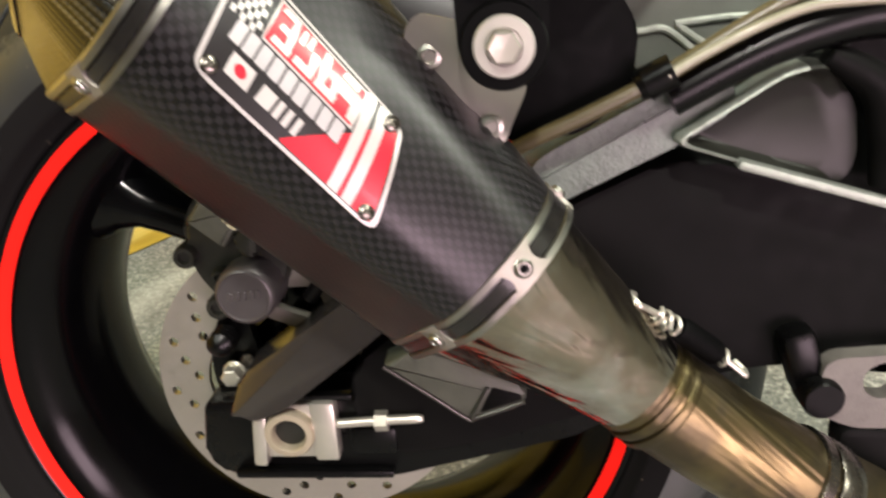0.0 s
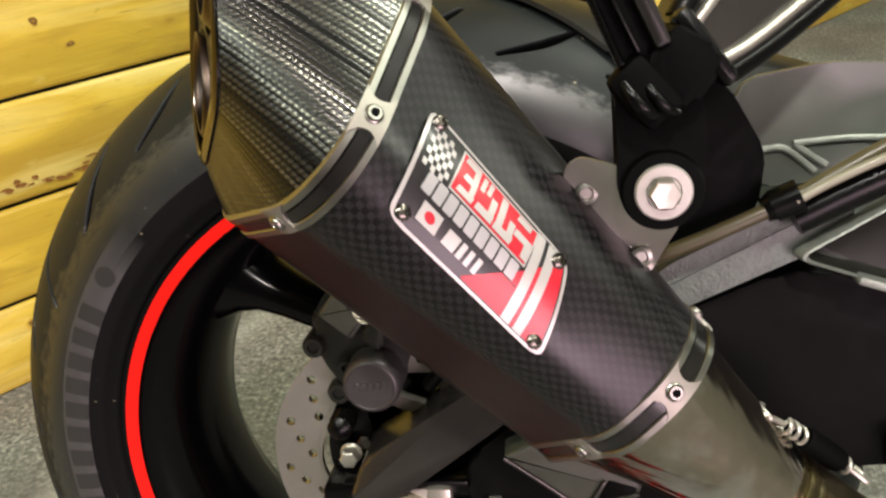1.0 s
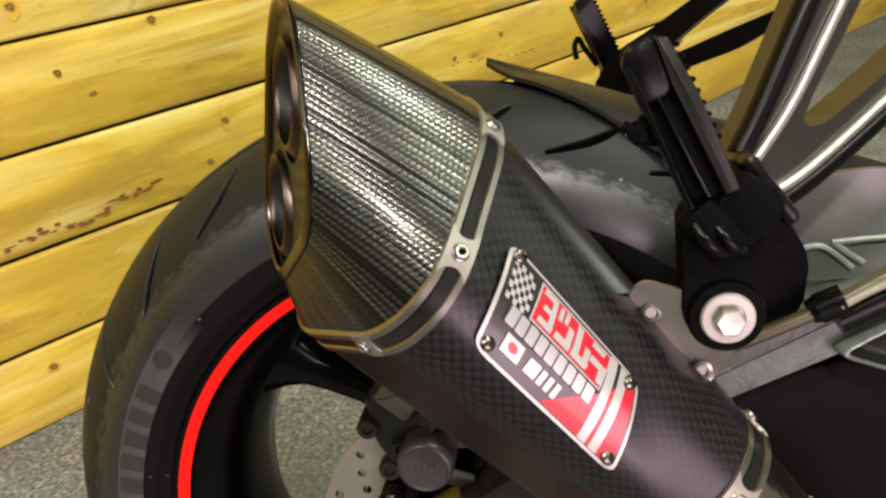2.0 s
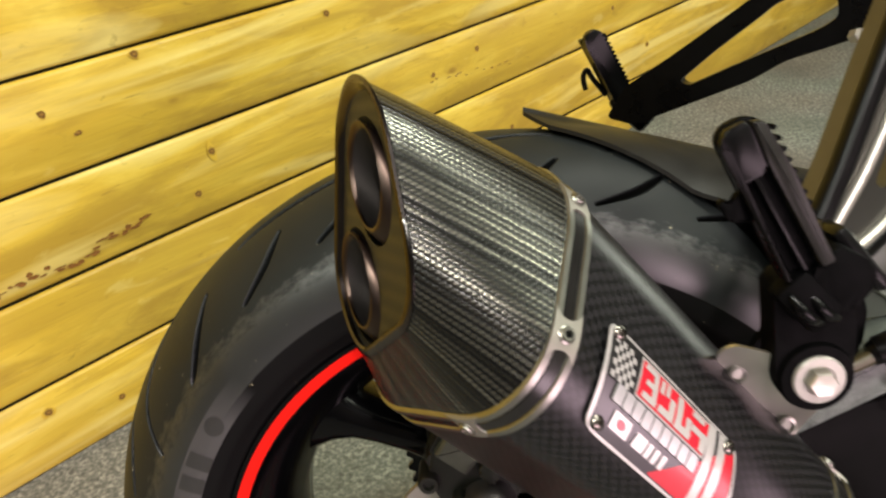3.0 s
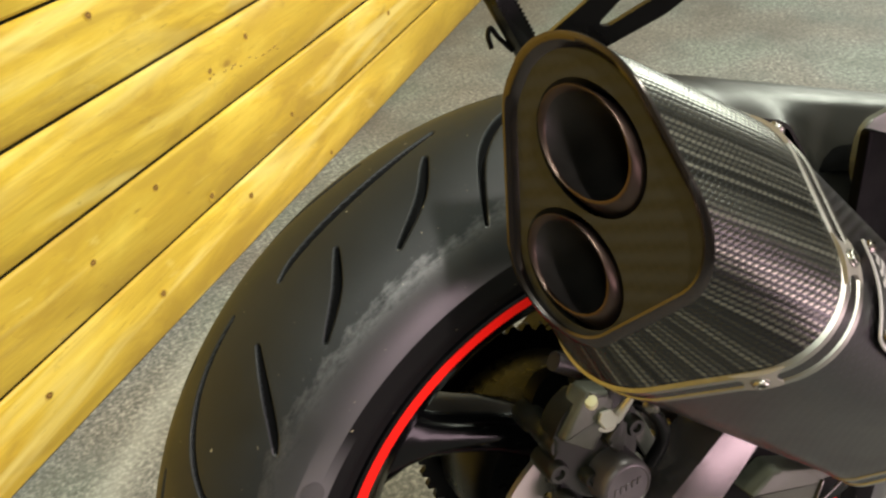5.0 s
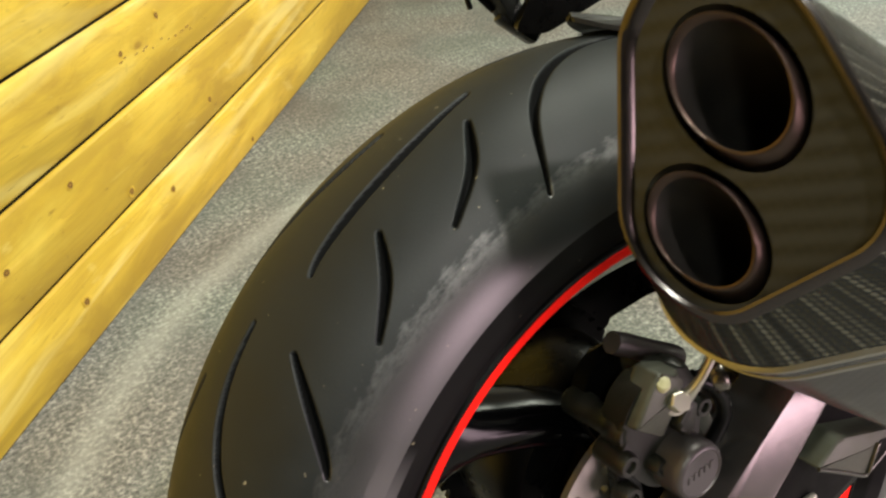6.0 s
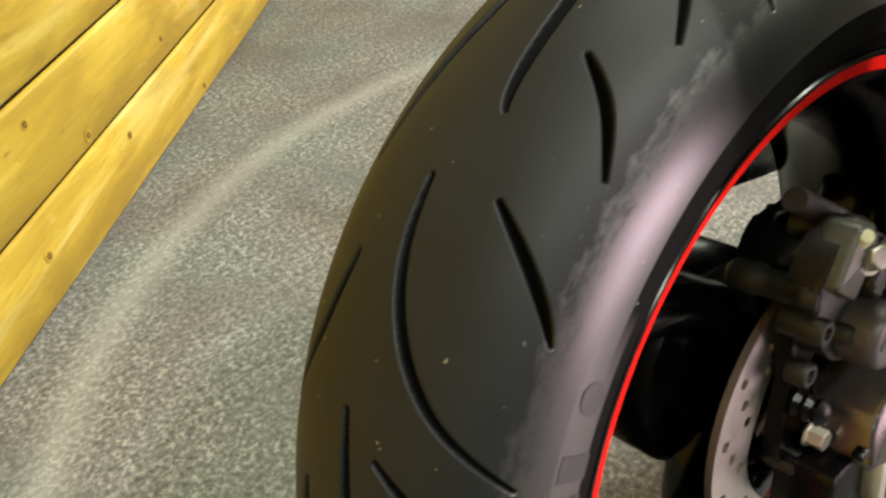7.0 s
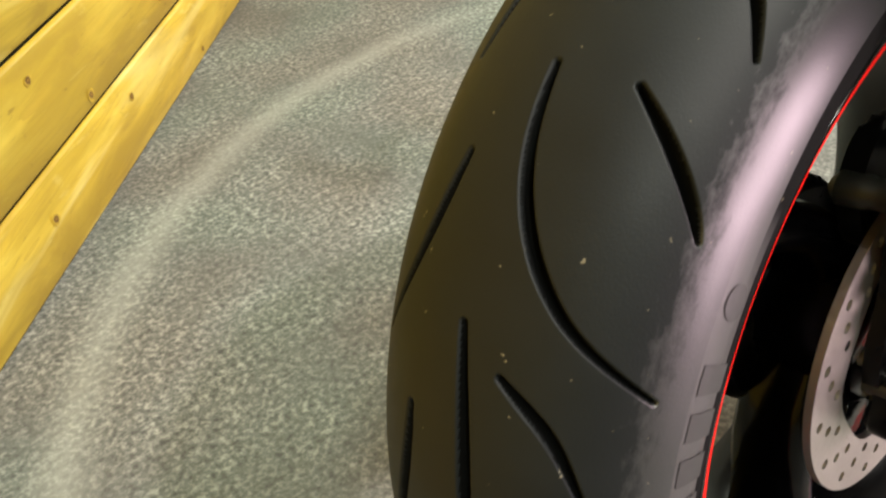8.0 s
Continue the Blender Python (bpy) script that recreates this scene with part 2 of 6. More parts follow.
def carbon_material(name, cell, cell_run, rough, dark, light, depth, coat, metal, coarse=0.35):
    """Woven carbon: over- and under-running tows, in the part's own unrolled coordinates (metres)."""
    m = Mat(name).set(rough=rough, spec=0.4, coat=coat, coat_rough=0.05)
    uv = m.node("ShaderNodeUVMap")
    sep = m.node("ShaderNodeSeparateXYZ")
    m.link(uv.outputs[0], sep.inputs[0])
    wob = m.math("MULTIPLY", m.math("SUBTRACT", m.noise(m.coords(), 45, 2), 0.5), 0.5)
    u = m.math("ADD", m.math("MULTIPLY", sep.outputs[0], 1 / cell), wob)
    w = m.math("ADD", m.math("MULTIPLY", sep.outputs[1], 1 / cell_run), wob)
    par = m.math("ABSOLUTE", m.math("MODULO", m.math("ADD", m.math("FLOOR", u), m.math("FLOOR", w)), 2.0))
    arch = lambda f: m.math("SINE", m.math("MULTIPLY", f, math.pi))
    hu, hw = arch(m.math("FRACT", u)), arch(m.math("FRACT", w))
    inv = m.math("SUBTRACT", 1.0, par)
    over = m.math("MULTIPLY", par, m.math("MULTIPLY", m.math("POWER", hu, 0.3), m.math("POWER", hw, coarse)))
    under = m.math("MULTIPLY", inv, m.math("MULTIPLY", hw, m.math("POWER", hu, coarse)))
    height = m.math("ADD", over, m.math("MULTIPLY", under, 0.7))
    grain = m.noise(m.coords(), 900, 2)
    c = m.mix(m.ramp(over, (0.02, 0.0), (0.5, 1.0)), dark, light)
    c = m.mix(m.math("MULTIPLY", grain, 0.4), c, [x * 0.5 for x in dark])
    m.to("Base Color", c)
    m.to("Metallic", m.math("MULTIPLY", par, metal))
    m.to("Roughness", m.math("ADD", m.math("MULTIPLY", m.noise(m.coords(), 30, 3), rough * 0.5), rough * 0.75))
    m.bump(height, 1.0, depth)
    return m.m


def rope_carbon(name, row, bead):
    """Glossy carbon whose tows lie as rows of beads along the part; unrolled coordinates in metres."""
    m = Mat(name).set(rough=0.25, spec=0.35, coat=0.10, coat_rough=0.16)
    uv = m.node("ShaderNodeUVMap")
    sep = m.node("ShaderNodeSeparateXYZ")
    m.link(uv.outputs[0], sep.inputs[0])
    drift = m.math("MULTIPLY", m.math("SUBTRACT", m.noise(m.coords(), 22, 2), 0.5), 0.5)
    u = m.math("ADD", m.math("MULTIPLY", sep.outputs[0], 1 / row), drift)
    k, fu = m.math("FLOOR", u), m.math("FRACT", u)
    w = m.math("ADD", m.math("MULTIPLY", sep.outputs[1], 1 / bead), m.math("ADD", m.math("MULTIPLY", k, 0.5), m.math("MULTIPLY", fu, 0.45)))
    fw = m.math("FRACT", w)
    arch = lambda f, e: m.math("POWER", m.math("SINE", m.math("MULTIPLY", f, math.pi)), e)
    lump = m.math("MULTIPLY", arch(fu, 0.9), arch(fw, 0.45))
    white = m.node("ShaderNodeTexWhiteNoise")
    white.noise_dimensions = "1D"
    m.link(k, white.inputs["W"])
    tone = m.mix(white.outputs["Value"], (0.012, 0.012, 0.010), (0.19, 0.19, 0.155))
    c = m.mix(m.ramp(lump, (0.42, 0.0), (0.75, 1.0)), (0.002, 0.002, 0.002), tone)
    c = m.mix(m.math("MULTIPLY", m.noise(m.coords(), 700, 2), 0.35), c, (0.002, 0.002, 0.002))
    m.to("Base Color", c)
    m.to("Metallic", m.ramp(lump, (0.4, 0.0), (0.6, 0.75)))
    m.bump(lump, 0.9, 0.00017)
    return m.m


def rubber_material():
    """Scuffed tread, a smoother unworn edge outside a ragged line, a black flank; tread coordinates in degrees / 100."""
    m = Mat("tyre_rubber").set(rough=0.5, spec=0.35)
    v = m.coords()
    uv = m.node("ShaderNodeUVMap")
    sep = m.node("ShaderNodeSeparateXYZ")
    m.link(uv.outputs[0], sep.inputs[0])
    n1, n2, n3 = m.noise(v, 900, 3), m.noise(v, 14, 5, 0.6), m.noise(v, 190, 2)
    sm = m.node("ShaderNodeMapping")
    sm.inputs["Scale"].default_value = (8, 4, 1)
    m.link(uv.outputs[0], sm.inputs["Vector"])
    rag = m.noise(sm.outputs[0], 6.0, 4, 0.6)
    across = m.math("ADD", sep.outputs[1], m.math("MULTIPLY", m.math("SUBTRACT", rag, 0.5), 0.24))
    edge = m.ramp(across, (0.0, 1.0), (0.19, 1.0), (0.28, 0.0), (1.0, 0.0))
    printed = m.math("MULTIPLY", m.ramp(sep.outputs[0], (0.38, 1.0), (0.46, 0.0)), m.math("GREATER_THAN", sep.outputs[1], -0.03))
    flank = m.math("MULTIPLY", m.math("LESS_THAN", sep.outputs[1], -0.012), m.math("SUBTRACT", 1.0, printed))
    band = m.math("MULTIPLY", printed, m.math("LESS_THAN", sep.outputs[1], 0.085))
    c = m.ramp(n2, (0.3, (0.0050, 0.0066, 0.0070)), (0.7, (0.0088, 0.0112, 0.0118)))
    c = m.mix(edge, c, m.ramp(n2, (0.3, (0.0052, 0.0062, 0.0065)), (0.7, (0.0090, 0.0105, 0.0110))))
    c = m.mix(band, c, (0.040, 0.037, 0.039))
    c = m.mix(flank, c, (0.0055, 0.0053, 0.0053))
    c = m.mix(m.ramp(n3, (0.735, 0.0), (0.77, 0.6)), c, (0.3, 0.27, 0.18))
    m.to("Base Color", c)
    gloss = m.math("MULTIPLY", edge, m.math("SUBTRACT", 1.0, flank))
    m.to("Roughness", m.mix(gloss, m.mix(flank, m.ramp(n2, (0.3, 0.48), (0.7, 0.62)), (0.8, 0.8, 0.8)), m.ramp(n2, (0.3, 0.34), (0.7, 0.42))))
    m.to("Specular IOR Level", m.math("ADD", m.math("SUBTRACT", 0.25, m.math("MULTIPLY", flank, 0.18)), m.math("MULTIPLY", gloss, 1.0)))
    m.bump(n1, 0.12, 0.0008)
    return m.m


def scuffed_metal(name, color, rough, streak=(40, 40, 40), heat=None):
    m = Mat(name).set(color=color, rough=rough, metal=1.0)
    v = m.coords(streak)
    n1, n2 = m.noise(v, 3.0, 5, 0.65), m.noise(m.coords(), 25, 4)
    c = m.ramp(n2, (0.3, [x * 0.88 for x in color]), (0.7, color))
    if heat is not None:
        c = m.mix(m.ramp(m.noise(m.coords(), 12, 3), (0.4, 0.0), (0.62, 0.9)), c, heat)
    m.to("Base Color", c)
    m.to("Roughness", m.ramp(n1, (0.3, rough * 0.85), (0.7, min(1, rough * 1.2))))
    m.bump(n1, 0.02, 0.0005)
    return m.m


def hammered_steel(name, color, rough, heat):
    """Rolled sheet with long shallow waves, tinted by heat in patches."""
    m = Mat(name).set(color=color, rough=rough, metal=1.0)
    turn = m.node("ShaderNodeMapping")
    turn.inputs["Rotation"].default_value = (0, radians(45), 0)
    c0 = m.node("ShaderNodeTexCoord")
    m.link(c0.outputs["Object"], turn.inputs["Vector"])
    longs = m.node("ShaderNodeMapping")
    longs.inputs["Scale"].default_value = (24, 24, 4)
    m.link(turn.outputs[0], longs.inputs["Vector"])
    wave = m.noise(longs.outputs[0], 1.0, 3, 0.5, 0.8)
    patch = m.noise(turn.outputs[0], 16, 4, 0.6)
    c = m.mix(m.ramp(patch, (0.4, 0.0), (0.58, 0.95)), color, heat)
    c = m.mix(m.math("MULTIPLY", m.noise(turn.outputs[0], 130, 4), 0.35), c, [x * 0.35 for x in color])
    m.to("Base Color", c)
    m.to("Roughness", m.ramp(patch, (0.3, rough * 0.8), (0.7, rough * 1.7)))
    m.bump(wave, 0.85, 0.008)
    return m.m


def end_plate_material():
    """Smoked carbon plate: a faint weave under a dull lacquer."""
    m = Mat("smoked_end_plate").set(rough=0.42, spec=0.3)
    sep = m.node("ShaderNodeSeparateXYZ")
    m.link(m.coords(), sep.inputs[0])
    across = m.math("MULTIPLY", m.math("ADD", sep.outputs[0], sep.outputs[2]), 0.7071)
    u = m.math("MULTIPLY", across, 1 / 0.0030)
    w = m.math("MULTIPLY", sep.outputs[1], 1 / 0.0024)
    par = m.math("ABSOLUTE", m.math("MODULO", m.math("ADD", m.math("FLOOR", u), m.math("FLOOR", w)), 2.0))
    # the twill's broad slanting lines
    twill = m.math("SINE", m.math("MULTIPLY", m.math("ADD", across, m.math("MULTIPLY", sep.outputs[1], 0.5)), 2 * math.pi / 0.0075))
    twill = m.math("ADD", m.math("MULTIPLY", twill, 0.5), 0.5)
    c = m.mix(twill, (0.0075, 0.0070, 0.0044), (0.0155, 0.0146, 0.0105))
    c = m.mix(m.math("MULTIPLY", par, 0.35), c, (0.017, 0.016, 0.0115))
    c = m.mix(m.math("MULTIPLY", m.noise(m.coords(), 35, 4), 0.6), c, (0.0085, 0.008, 0.0055))
    m.to("Base Color", c)
    m.to("Roughness", m.math("ADD", m.math("MULTIPLY", twill, 0.14), 0.40))
    m.bump(par, 0.25, 0.00008)
    return m.m


WOOD = wood_material()
FLOOR = floor_material()
PAINTED_WALL = plain("painted_wall", (0.16, 0.155, 0.145), 0.75, scale=14, vary=0.08)
CEILING_MAT = plain("ceiling_grey", (0.2, 0.2, 0.19), 0.8, scale=10, vary=0.05)
# near-black for the plank gaps; stands in for the shade between boards
GAP_SHADE = plain("plank_gap_shade", (0.012, 0.007, 0.003), 0.9)
RUBBER = rubber_material()
GROOVE_SHADE = plain("moulded_groove_shade", (0.0035, 0.0038, 0.0038), 0.75, vary=0.15, scale=120, bump=0.03, spec=0.10)
SIDEWALL = plain("sidewall_letters", (0.012, 0.011, 0.0115), 0.43, vary=0.1, scale=90, spec=1.15, bump=0.05)
RIM_BLACK = plain("gloss_black_paint", (0.0010, 0.0010, 0.0012), 0.17, vary=0.3, scale=50, bump=0.03, spec=0.16)
RED_TAPE = plain("red_reflective_tape", (0.92, 0.012, 0.007), 0.6, vary=0.06, scale=80, bump=0.05, spec=0.08)
CARBON_BODY = carbon_material("matte_carbon_weave", 0.0034, 0.0034, 0.34, (0.0010, 0.0009, 0.0010), (0.036, 0.034, 0.037), 0.00002, 0.0, 0.6, 0.12)
CARBON_CAP = rope_carbon("gloss_carbon_weave", 0.0035, 0.0030)
FACE_BRONZE = end_plate_material()
STEEL = plain("brushed_steel", (0.26, 0.255, 0.23), 0.33, metal=1.0, vary=0.1, scale=120, bump=0.02)
TAB_STEEL = plain("dull_tab_steel", (0.30, 0.285, 0.25), 0.52, metal=0.85, vary=0.1, scale=120, bump=0.03)
BLACK_CHROME = plain("smoked_black_chrome", (0.007, 0.0065, 0.006), 0.24, vary=0.2, scale=60, bump=0.02, spec=0.45)
STEEL_DARK = scuffed_metal("smoked_steel", (0.16, 0.145, 0.13), 0.26)
COPPER_LIP = scuffed_metal("copper_tinted_lip", (0.075, 0.054, 0.045), 0.36)
SATIN_ALLOY = plain("satin_alloy", (0.1, 0.097, 0.09), 0.33, metal=0.9, vary=0.06, scale=120, bump=0)
SMOKED_LIP = plain("smoked_rolled_lip", (0.075, 0.066, 0.064), 0.20, metal=1.0, vary=0.08, scale=90, bump=0.03)
PIPE_INSIDE = plain("sooty_steel", (0.03, 0.027, 0.025), 0.5, metal=0.8)
TITANIUM = hammered_steel("welded_cone_steel", (0.56, 0.55, 0.51), 0.15, (0.3, 0.26, 0.19))
HOT_PIPE = hammered_steel("heat_tinted_pipe", (0.20, 0.16, 0.075), 0.30, (0.075, 0.062, 0.042))
BLACK_PLASTIC = plain("black_plastic", (0.0011, 0.0011, 0.0012), 0.6, vary=0.25, scale=120, bump=0.2, spec=0.05)
SATIN_BLACK = plain("satin_black_metal", (0.0014, 0.0014, 0.0015), 0.3, vary=0.25, scale=90, bump=0.05, spec=0.16)
HUGGER = plain("dull_hugger_plastic", (0.011, 0.0105, 0.0092), 0.38, vary=0.2, scale=60, bump=0.06, spec=0.24)
# brighter grey for rims and ribs, standing in for lamp light on edges
LIT_EDGE = plain("lit_edge_grey", (0.28, 0.30, 0.27), 0.4, metal=0.5, vary=0.3, scale=200, bump=0.6)
NUT_BRASS = plain("beige_ring_nut", (0.34, 0.3, 0.22), 0.4, metal=0.5, vary=0.12, scale=80, bump=0.05)
SWING_GREY = plain("cast_grey_alloy", (0.12, 0.14, 0.125), 0.45, metal=0.15, vary=0.5, scale=90, bump=1.0, spec=0.4)
SATIN_STEEL = plain("satin_steel_plate", (0.42, 0.4, 0.36), 0.36, metal=0.85, vary=0.06, scale=80, bump=0.05)
POCKET_MAT = plain("smooth_swingarm_paint", (0.0125, 0.0130, 0.0105), 0.34, vary=0.2, scale=60, bump=0.05, spec=0.16)
SWING_DARK = plain("dark_swingarm_paint", (0.0022, 0.0021, 0.0021), 0.6, vary=0.2, scale=70, bump=0.1, spec=0.08)
DISC_STEEL = scuffed_metal("worn_disc_steel", (0.5, 0.47, 0.43), 0.42, streak=(90, 90, 90))
# paler copy of the caliper colour, with light on the casting put in
CALIPER_LIT = plain("lit_caliper_casting", (0.060, 0.064, 0.050), 0.5, metal=0.3, vary=0.6, scale=70, bump=0.4)
CALIPER_CAP = plain("grey_caliper_cap", (0.05, 0.045, 0.046), 0.42, metal=0.4, vary=0.2, scale=90, bump=0.2)
CALIPER_MAT = plain("bronze_grey_caliper", (0.012, 0.0125, 0.0095), 0.42, metal=0.4, vary=0.3, scale=110, bump=0.3)
ZINC = plain("zinc_plated", (0.52, 0.5, 0.44), 0.34, metal=0.8, vary=0.12, scale=60, bump=0.05)
WHITE_WASHER = plain("white_alloy_washer", (0.34, 0.325, 0.295), 0.35, metal=0.4, vary=0.08, scale=70, bump=0.04)
BADGE_RED = plain("badge_red", (0.44, 0.007, 0.02), 0.3, vary=0.12, scale=40, bump=0.03, coat=0.15)
BADGE_BLACK = plain("badge_black", (0.008, 0.0075, 0.008), 0.3, vary=0.2, scale=40, bump=0.03, coat=0.15)
BADGE_WHITE = plain("badge_silver_white", (0.42, 0.405, 0.39), 0.3, metal=0.3, vary=0.06, scale=60, bump=0.03)
BADGE_SILVER = plain("embossed_silver", (0.36, 0.35, 0.355), 0.35, metal=0.4, vary=0.08)
BEAM_ALLOY = plain("satin_beam_alloy", (0.112, 0.102, 0.100), 0.25, metal=0.9, vary=0.08, scale=150, bump=0.12)
PANEL_GREY = plain("grey_green_panel", (0.10, 0.108, 0.096), 0.32, vary=0.15, scale=60, bump=0.1, spec=0.4)
PINK_METAL = plain("dull_grey_alloy", (0.12, 0.11, 0.1), 0.55, metal=0.3, vary=0.3, scale=140, bump=0.4)
LAMP_GLASS = Mat("strip_light_diffuser").set(color=(0.9, 0.9, 0.85), rough=0.6)
LAMP_GLASS.b.inputs["Emission Color"].default_value = (1.0, 0.93, 0.78, 1)
LAMP_GLASS.b.inputs["Emission Strength"].default_value = 6.0
LAMP_GLASS = LAMP_GLASS.m

# ---- the room ----
WALL_TURN = 45.763
WALL_OFF = 0.8972
ROOM = pose(0, 0, 0, 0, 0, WALL_TURN)          # x along the plank wall, y towards it
U0, U1, V0 = -4.7, 3.6, -2.4


def room_box(name, x0, x1, y0, y1, z0, z1, material):
    bm = bmesh.new()
    box(bm, (x1 - x0, y1 - y0, z1 - z0), Matrix.Translation(((x0 + x1) / 2, (y0 + y1) / 2, (z0 + z1) / 2)), 0.004, 1)
    ob = part(name, bm, material)
    ob.matrix_basis = ROOM
    return tagged(ob, kind="structure")


bm = bmesh.new()
bmesh.ops.create_grid(bm, x_segments=24, y_segments=24, size=6.0)
tagged(part("floor", bm, FLOOR), "speckled grey hard floor with a pale curved tyre mark", "floor", kind="structure")
for n, (x0, x1, z0, z1) in enumerate(((U0, -1.7, 0, CEILING), (0.15, U1, 0, CEILING), (-1.7, 0.15, 0, 0.08), (-1.7, 0.15, 1.0, CEILING))):
    tagged(room_box("wall_south_%d" % (n + 1), x0, x1, V0 - 0.12, V0, z0, z1, PAINTED_WALL), "plain grey painted wall", "wall")
tagged(room_box("wall_west", U0 - 0.12, U0, V0 - 0.12, WALL_OFF + 0.2, 0, CEILING, PAINTED_WALL), "plain grey painted wall", "wall")
for n, (y0, y1, z0, z1) in enumerate(((V0 - 0.12, -1.75, 0, CEILING), (-0.5, WALL_OFF + 0.2, 0, CEILING), (-1.75, -0.5, 0, 0.7), (-1.75, -0.5, 1.65, CEILING))):
    tagged(room_box("wall_east_%d" % (n + 1), U1, U1 + 0.12, y0, y1, z0, z1, PAINTED_WALL), "plain grey painted wall", "wall")
tagged(room_box("ceiling", U0 - 0.12, U1 + 0.12, V0 - 0.12, WALL_OFF + 0.2, CEILING, CEILING + 0.1, CEILING_MAT), "plain grey ceiling", "ceiling")
wall_north = tagged(room_box("wall_north", U0, U1, WALL_OFF + 0.03, WALL_OFF + 0.15, 0, CEILING, GAP_SHADE), "wall clad in horizontal yellow varnished pine planks", "wall")


def plank_wall():
    """Full-length planks with eased edges, one above the other."""
    z = 0.0
    heights = [0.1465, 0.1552, 0.1545, 0.1555]
    k = 0
    while z < CEILING - 0.02:
        h = heights[k] if k < 4 else random.uniform(0.150, 0.158)
        top = min(z + h, CEILING)
        gap = 0.005
        bm = bmesh.new()
        n = 60
        prof = []
        lo, hi = 0.0, top - z - gap
        ease = 0.007
        prof = [(0.03, lo), (ease * 0.9, lo), (ease * 0.3, lo + ease * 0.35), (0.0, lo + ease), (-0.0015, (lo + hi) / 2), (0.0, hi - ease), (ease * 0.3, hi - ease * 0.35), (ease * 0.9, hi), (0.03, hi)]
        rows = []
        for i in range(n + 1):
            x = (U1 - U0) * i / n
            wave = 0.0013 * noise.noise(Vector((x * 1.7, k * 3.1, 0))) 
            bow = 0.0016 * noise.noise(Vector((x * 0.9, k * 7.7, 4)))
            rows.append([bm.verts.new((x, y + bow, zz + wave)) for y, zz in prof])
        for a, b in zip(rows, rows[1:]):
            for j in range(len(prof) - 1):
                f = bm.faces.new((a[j], b[j], b[j + 1], a[j + 1]))
                # edge faces coloured dark, so the joint's shade lies in the colour
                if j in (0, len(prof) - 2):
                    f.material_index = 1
        bm.faces.new(rows[0])
        bm.faces.new(rows[-1][::-1])
        ob = part("plank", bm, (WOOD, GAP_SHADE), smooth=50)
        ob.parent = wall_north
        ob.matrix_basis = Matrix.Translation((U0, WALL_OFF, z))
        z = top
        k += 1


# ---- shop windows behind the camera ----
def window(number, place, w, h, color, power):
    """A framed opening; its inner side faces +y of place."""
    thing = new("window_%d" % number)
    thing.matrix_basis = ROOM @ place
    tagged(thing, "wide shop window with a slim grey frame", "window", kind="structure")
    for name, sx, sz, cx, cz in (("window_frame", w, 0.05, 0, 0.025), ("window_frame", w, 0.05, 0, h - 0.025), ("window_frame", 0.05, h - 0.1, -w / 2 + 0.025, h / 2), ("window_frame", 0.05, h - 0.1, w / 2 - 0.025, h / 2), ("mullion", 0.04, h - 0.1, 0, h / 2)):
        bm = bmesh.new()
        box(bm, (sx, 0.06, sz), pose(cx, 0, cz), 0.004)
        part(name, bm, CEILING_MAT, thing)
    lamp = bpy.data.lights.new("daylight", "AREA")
    lamp.shape, lamp.size, lamp.size_y, lamp.energy, lamp.color = "RECTANGLE", w, h, power, color
    ob = new("window_daylight", lamp)
    ob.parent = thing
    ob.matrix_basis = pose(0, -0.05, h / 2, 90, 0, 0)
    return thing


window(1, pose(-0.775, V0 - 0.06, 0.08), 1.85, 0.92, (1.0, 0.72, 0.81), PINK_POWER)
window(2, pose(U1 + 0.06, -1.125, 0.7, 0, 0, 90), 1.25, 0.95, (0.95, 1.0, 0.84), PALE_POWER)


# ---- ceiling light panels ----
def light_panel(x, y, turn, power, length=1.2, color=(1.0, 0.97, 0.9)):
    thing = new("ceiling_light")
    thing.matrix_basis = ROOM @ pose(x, y, CEILING, 0, 0, turn)
    tagged(thing, "white ceiling light panel with a glowing diffuser", "ceiling light", group="ceiling light panels")
    bm = bmesh.new()
    box(bm, (length + 0.06, min(length, 0.3) + 0.06, 0.05), pose(0, 0, -0.026), 0.008)
    part("housing", bm, CEILING_MAT, thing)
    bm = bmesh.new()
    box(bm, (length, min(length, 0.3), 0.02), pose(0, 0, -0.062), 0.006)
    part("diffuser", bm, LAMP_GLASS, thing)
    lamp = bpy.data.lights.new("panel", "AREA")
    lamp.shape, lamp.size, lamp.size_y, lamp.energy, lamp.color = "RECTANGLE", length, min(length, 0.3), power, color
    ob = new("panel_lamp", lamp)
    ob.parent = thing
    ob.matrix_basis = pose(0, 0, -0.08)
    return thing


for x, y, turn, power, tint in ((-0.83, -1.15, 0, 2.3, (1.0, 0.93, 0.86)), (1.1, -0.5, 0, 1.5, (0.97, 1.0, 0.86)), (-1.9, -0.3, 0, 1.3, (0.93, 1.0, 0.88)), (0.8, -2.05, 0, 1.3, (0.96, 1.0, 0.84))):
    light_panel(x, y, turn, power * LAMP_POWER, 0.14 if power > 2 else 0.5, tint)

# ---- the motorcycle: leaning on its side stand, axle at the part origin ----
LEAN_ANGLE = -12.139
AXLE = (0.0, 0.0733, 0.3344)
RIDE = Vector((0, 0, 0.338))
motorcycle = new("motorcycle")
lean = pose(*AXLE, LEAN_ANGLE) @ Matrix.Translation(-RIDE)
motorcycle.matrix_basis = lean
tagged(motorcycle, "black sport motorcycle with a carbon exhaust, leaning on its stand", "motorcycle")


def bike(name, bm, material, parent=None, label="", smooth=40):
    """A part of the motorcycle, built about the rear axle."""
    return part(name, bm, material, parent or motorcycle, label, smooth, RIDE)


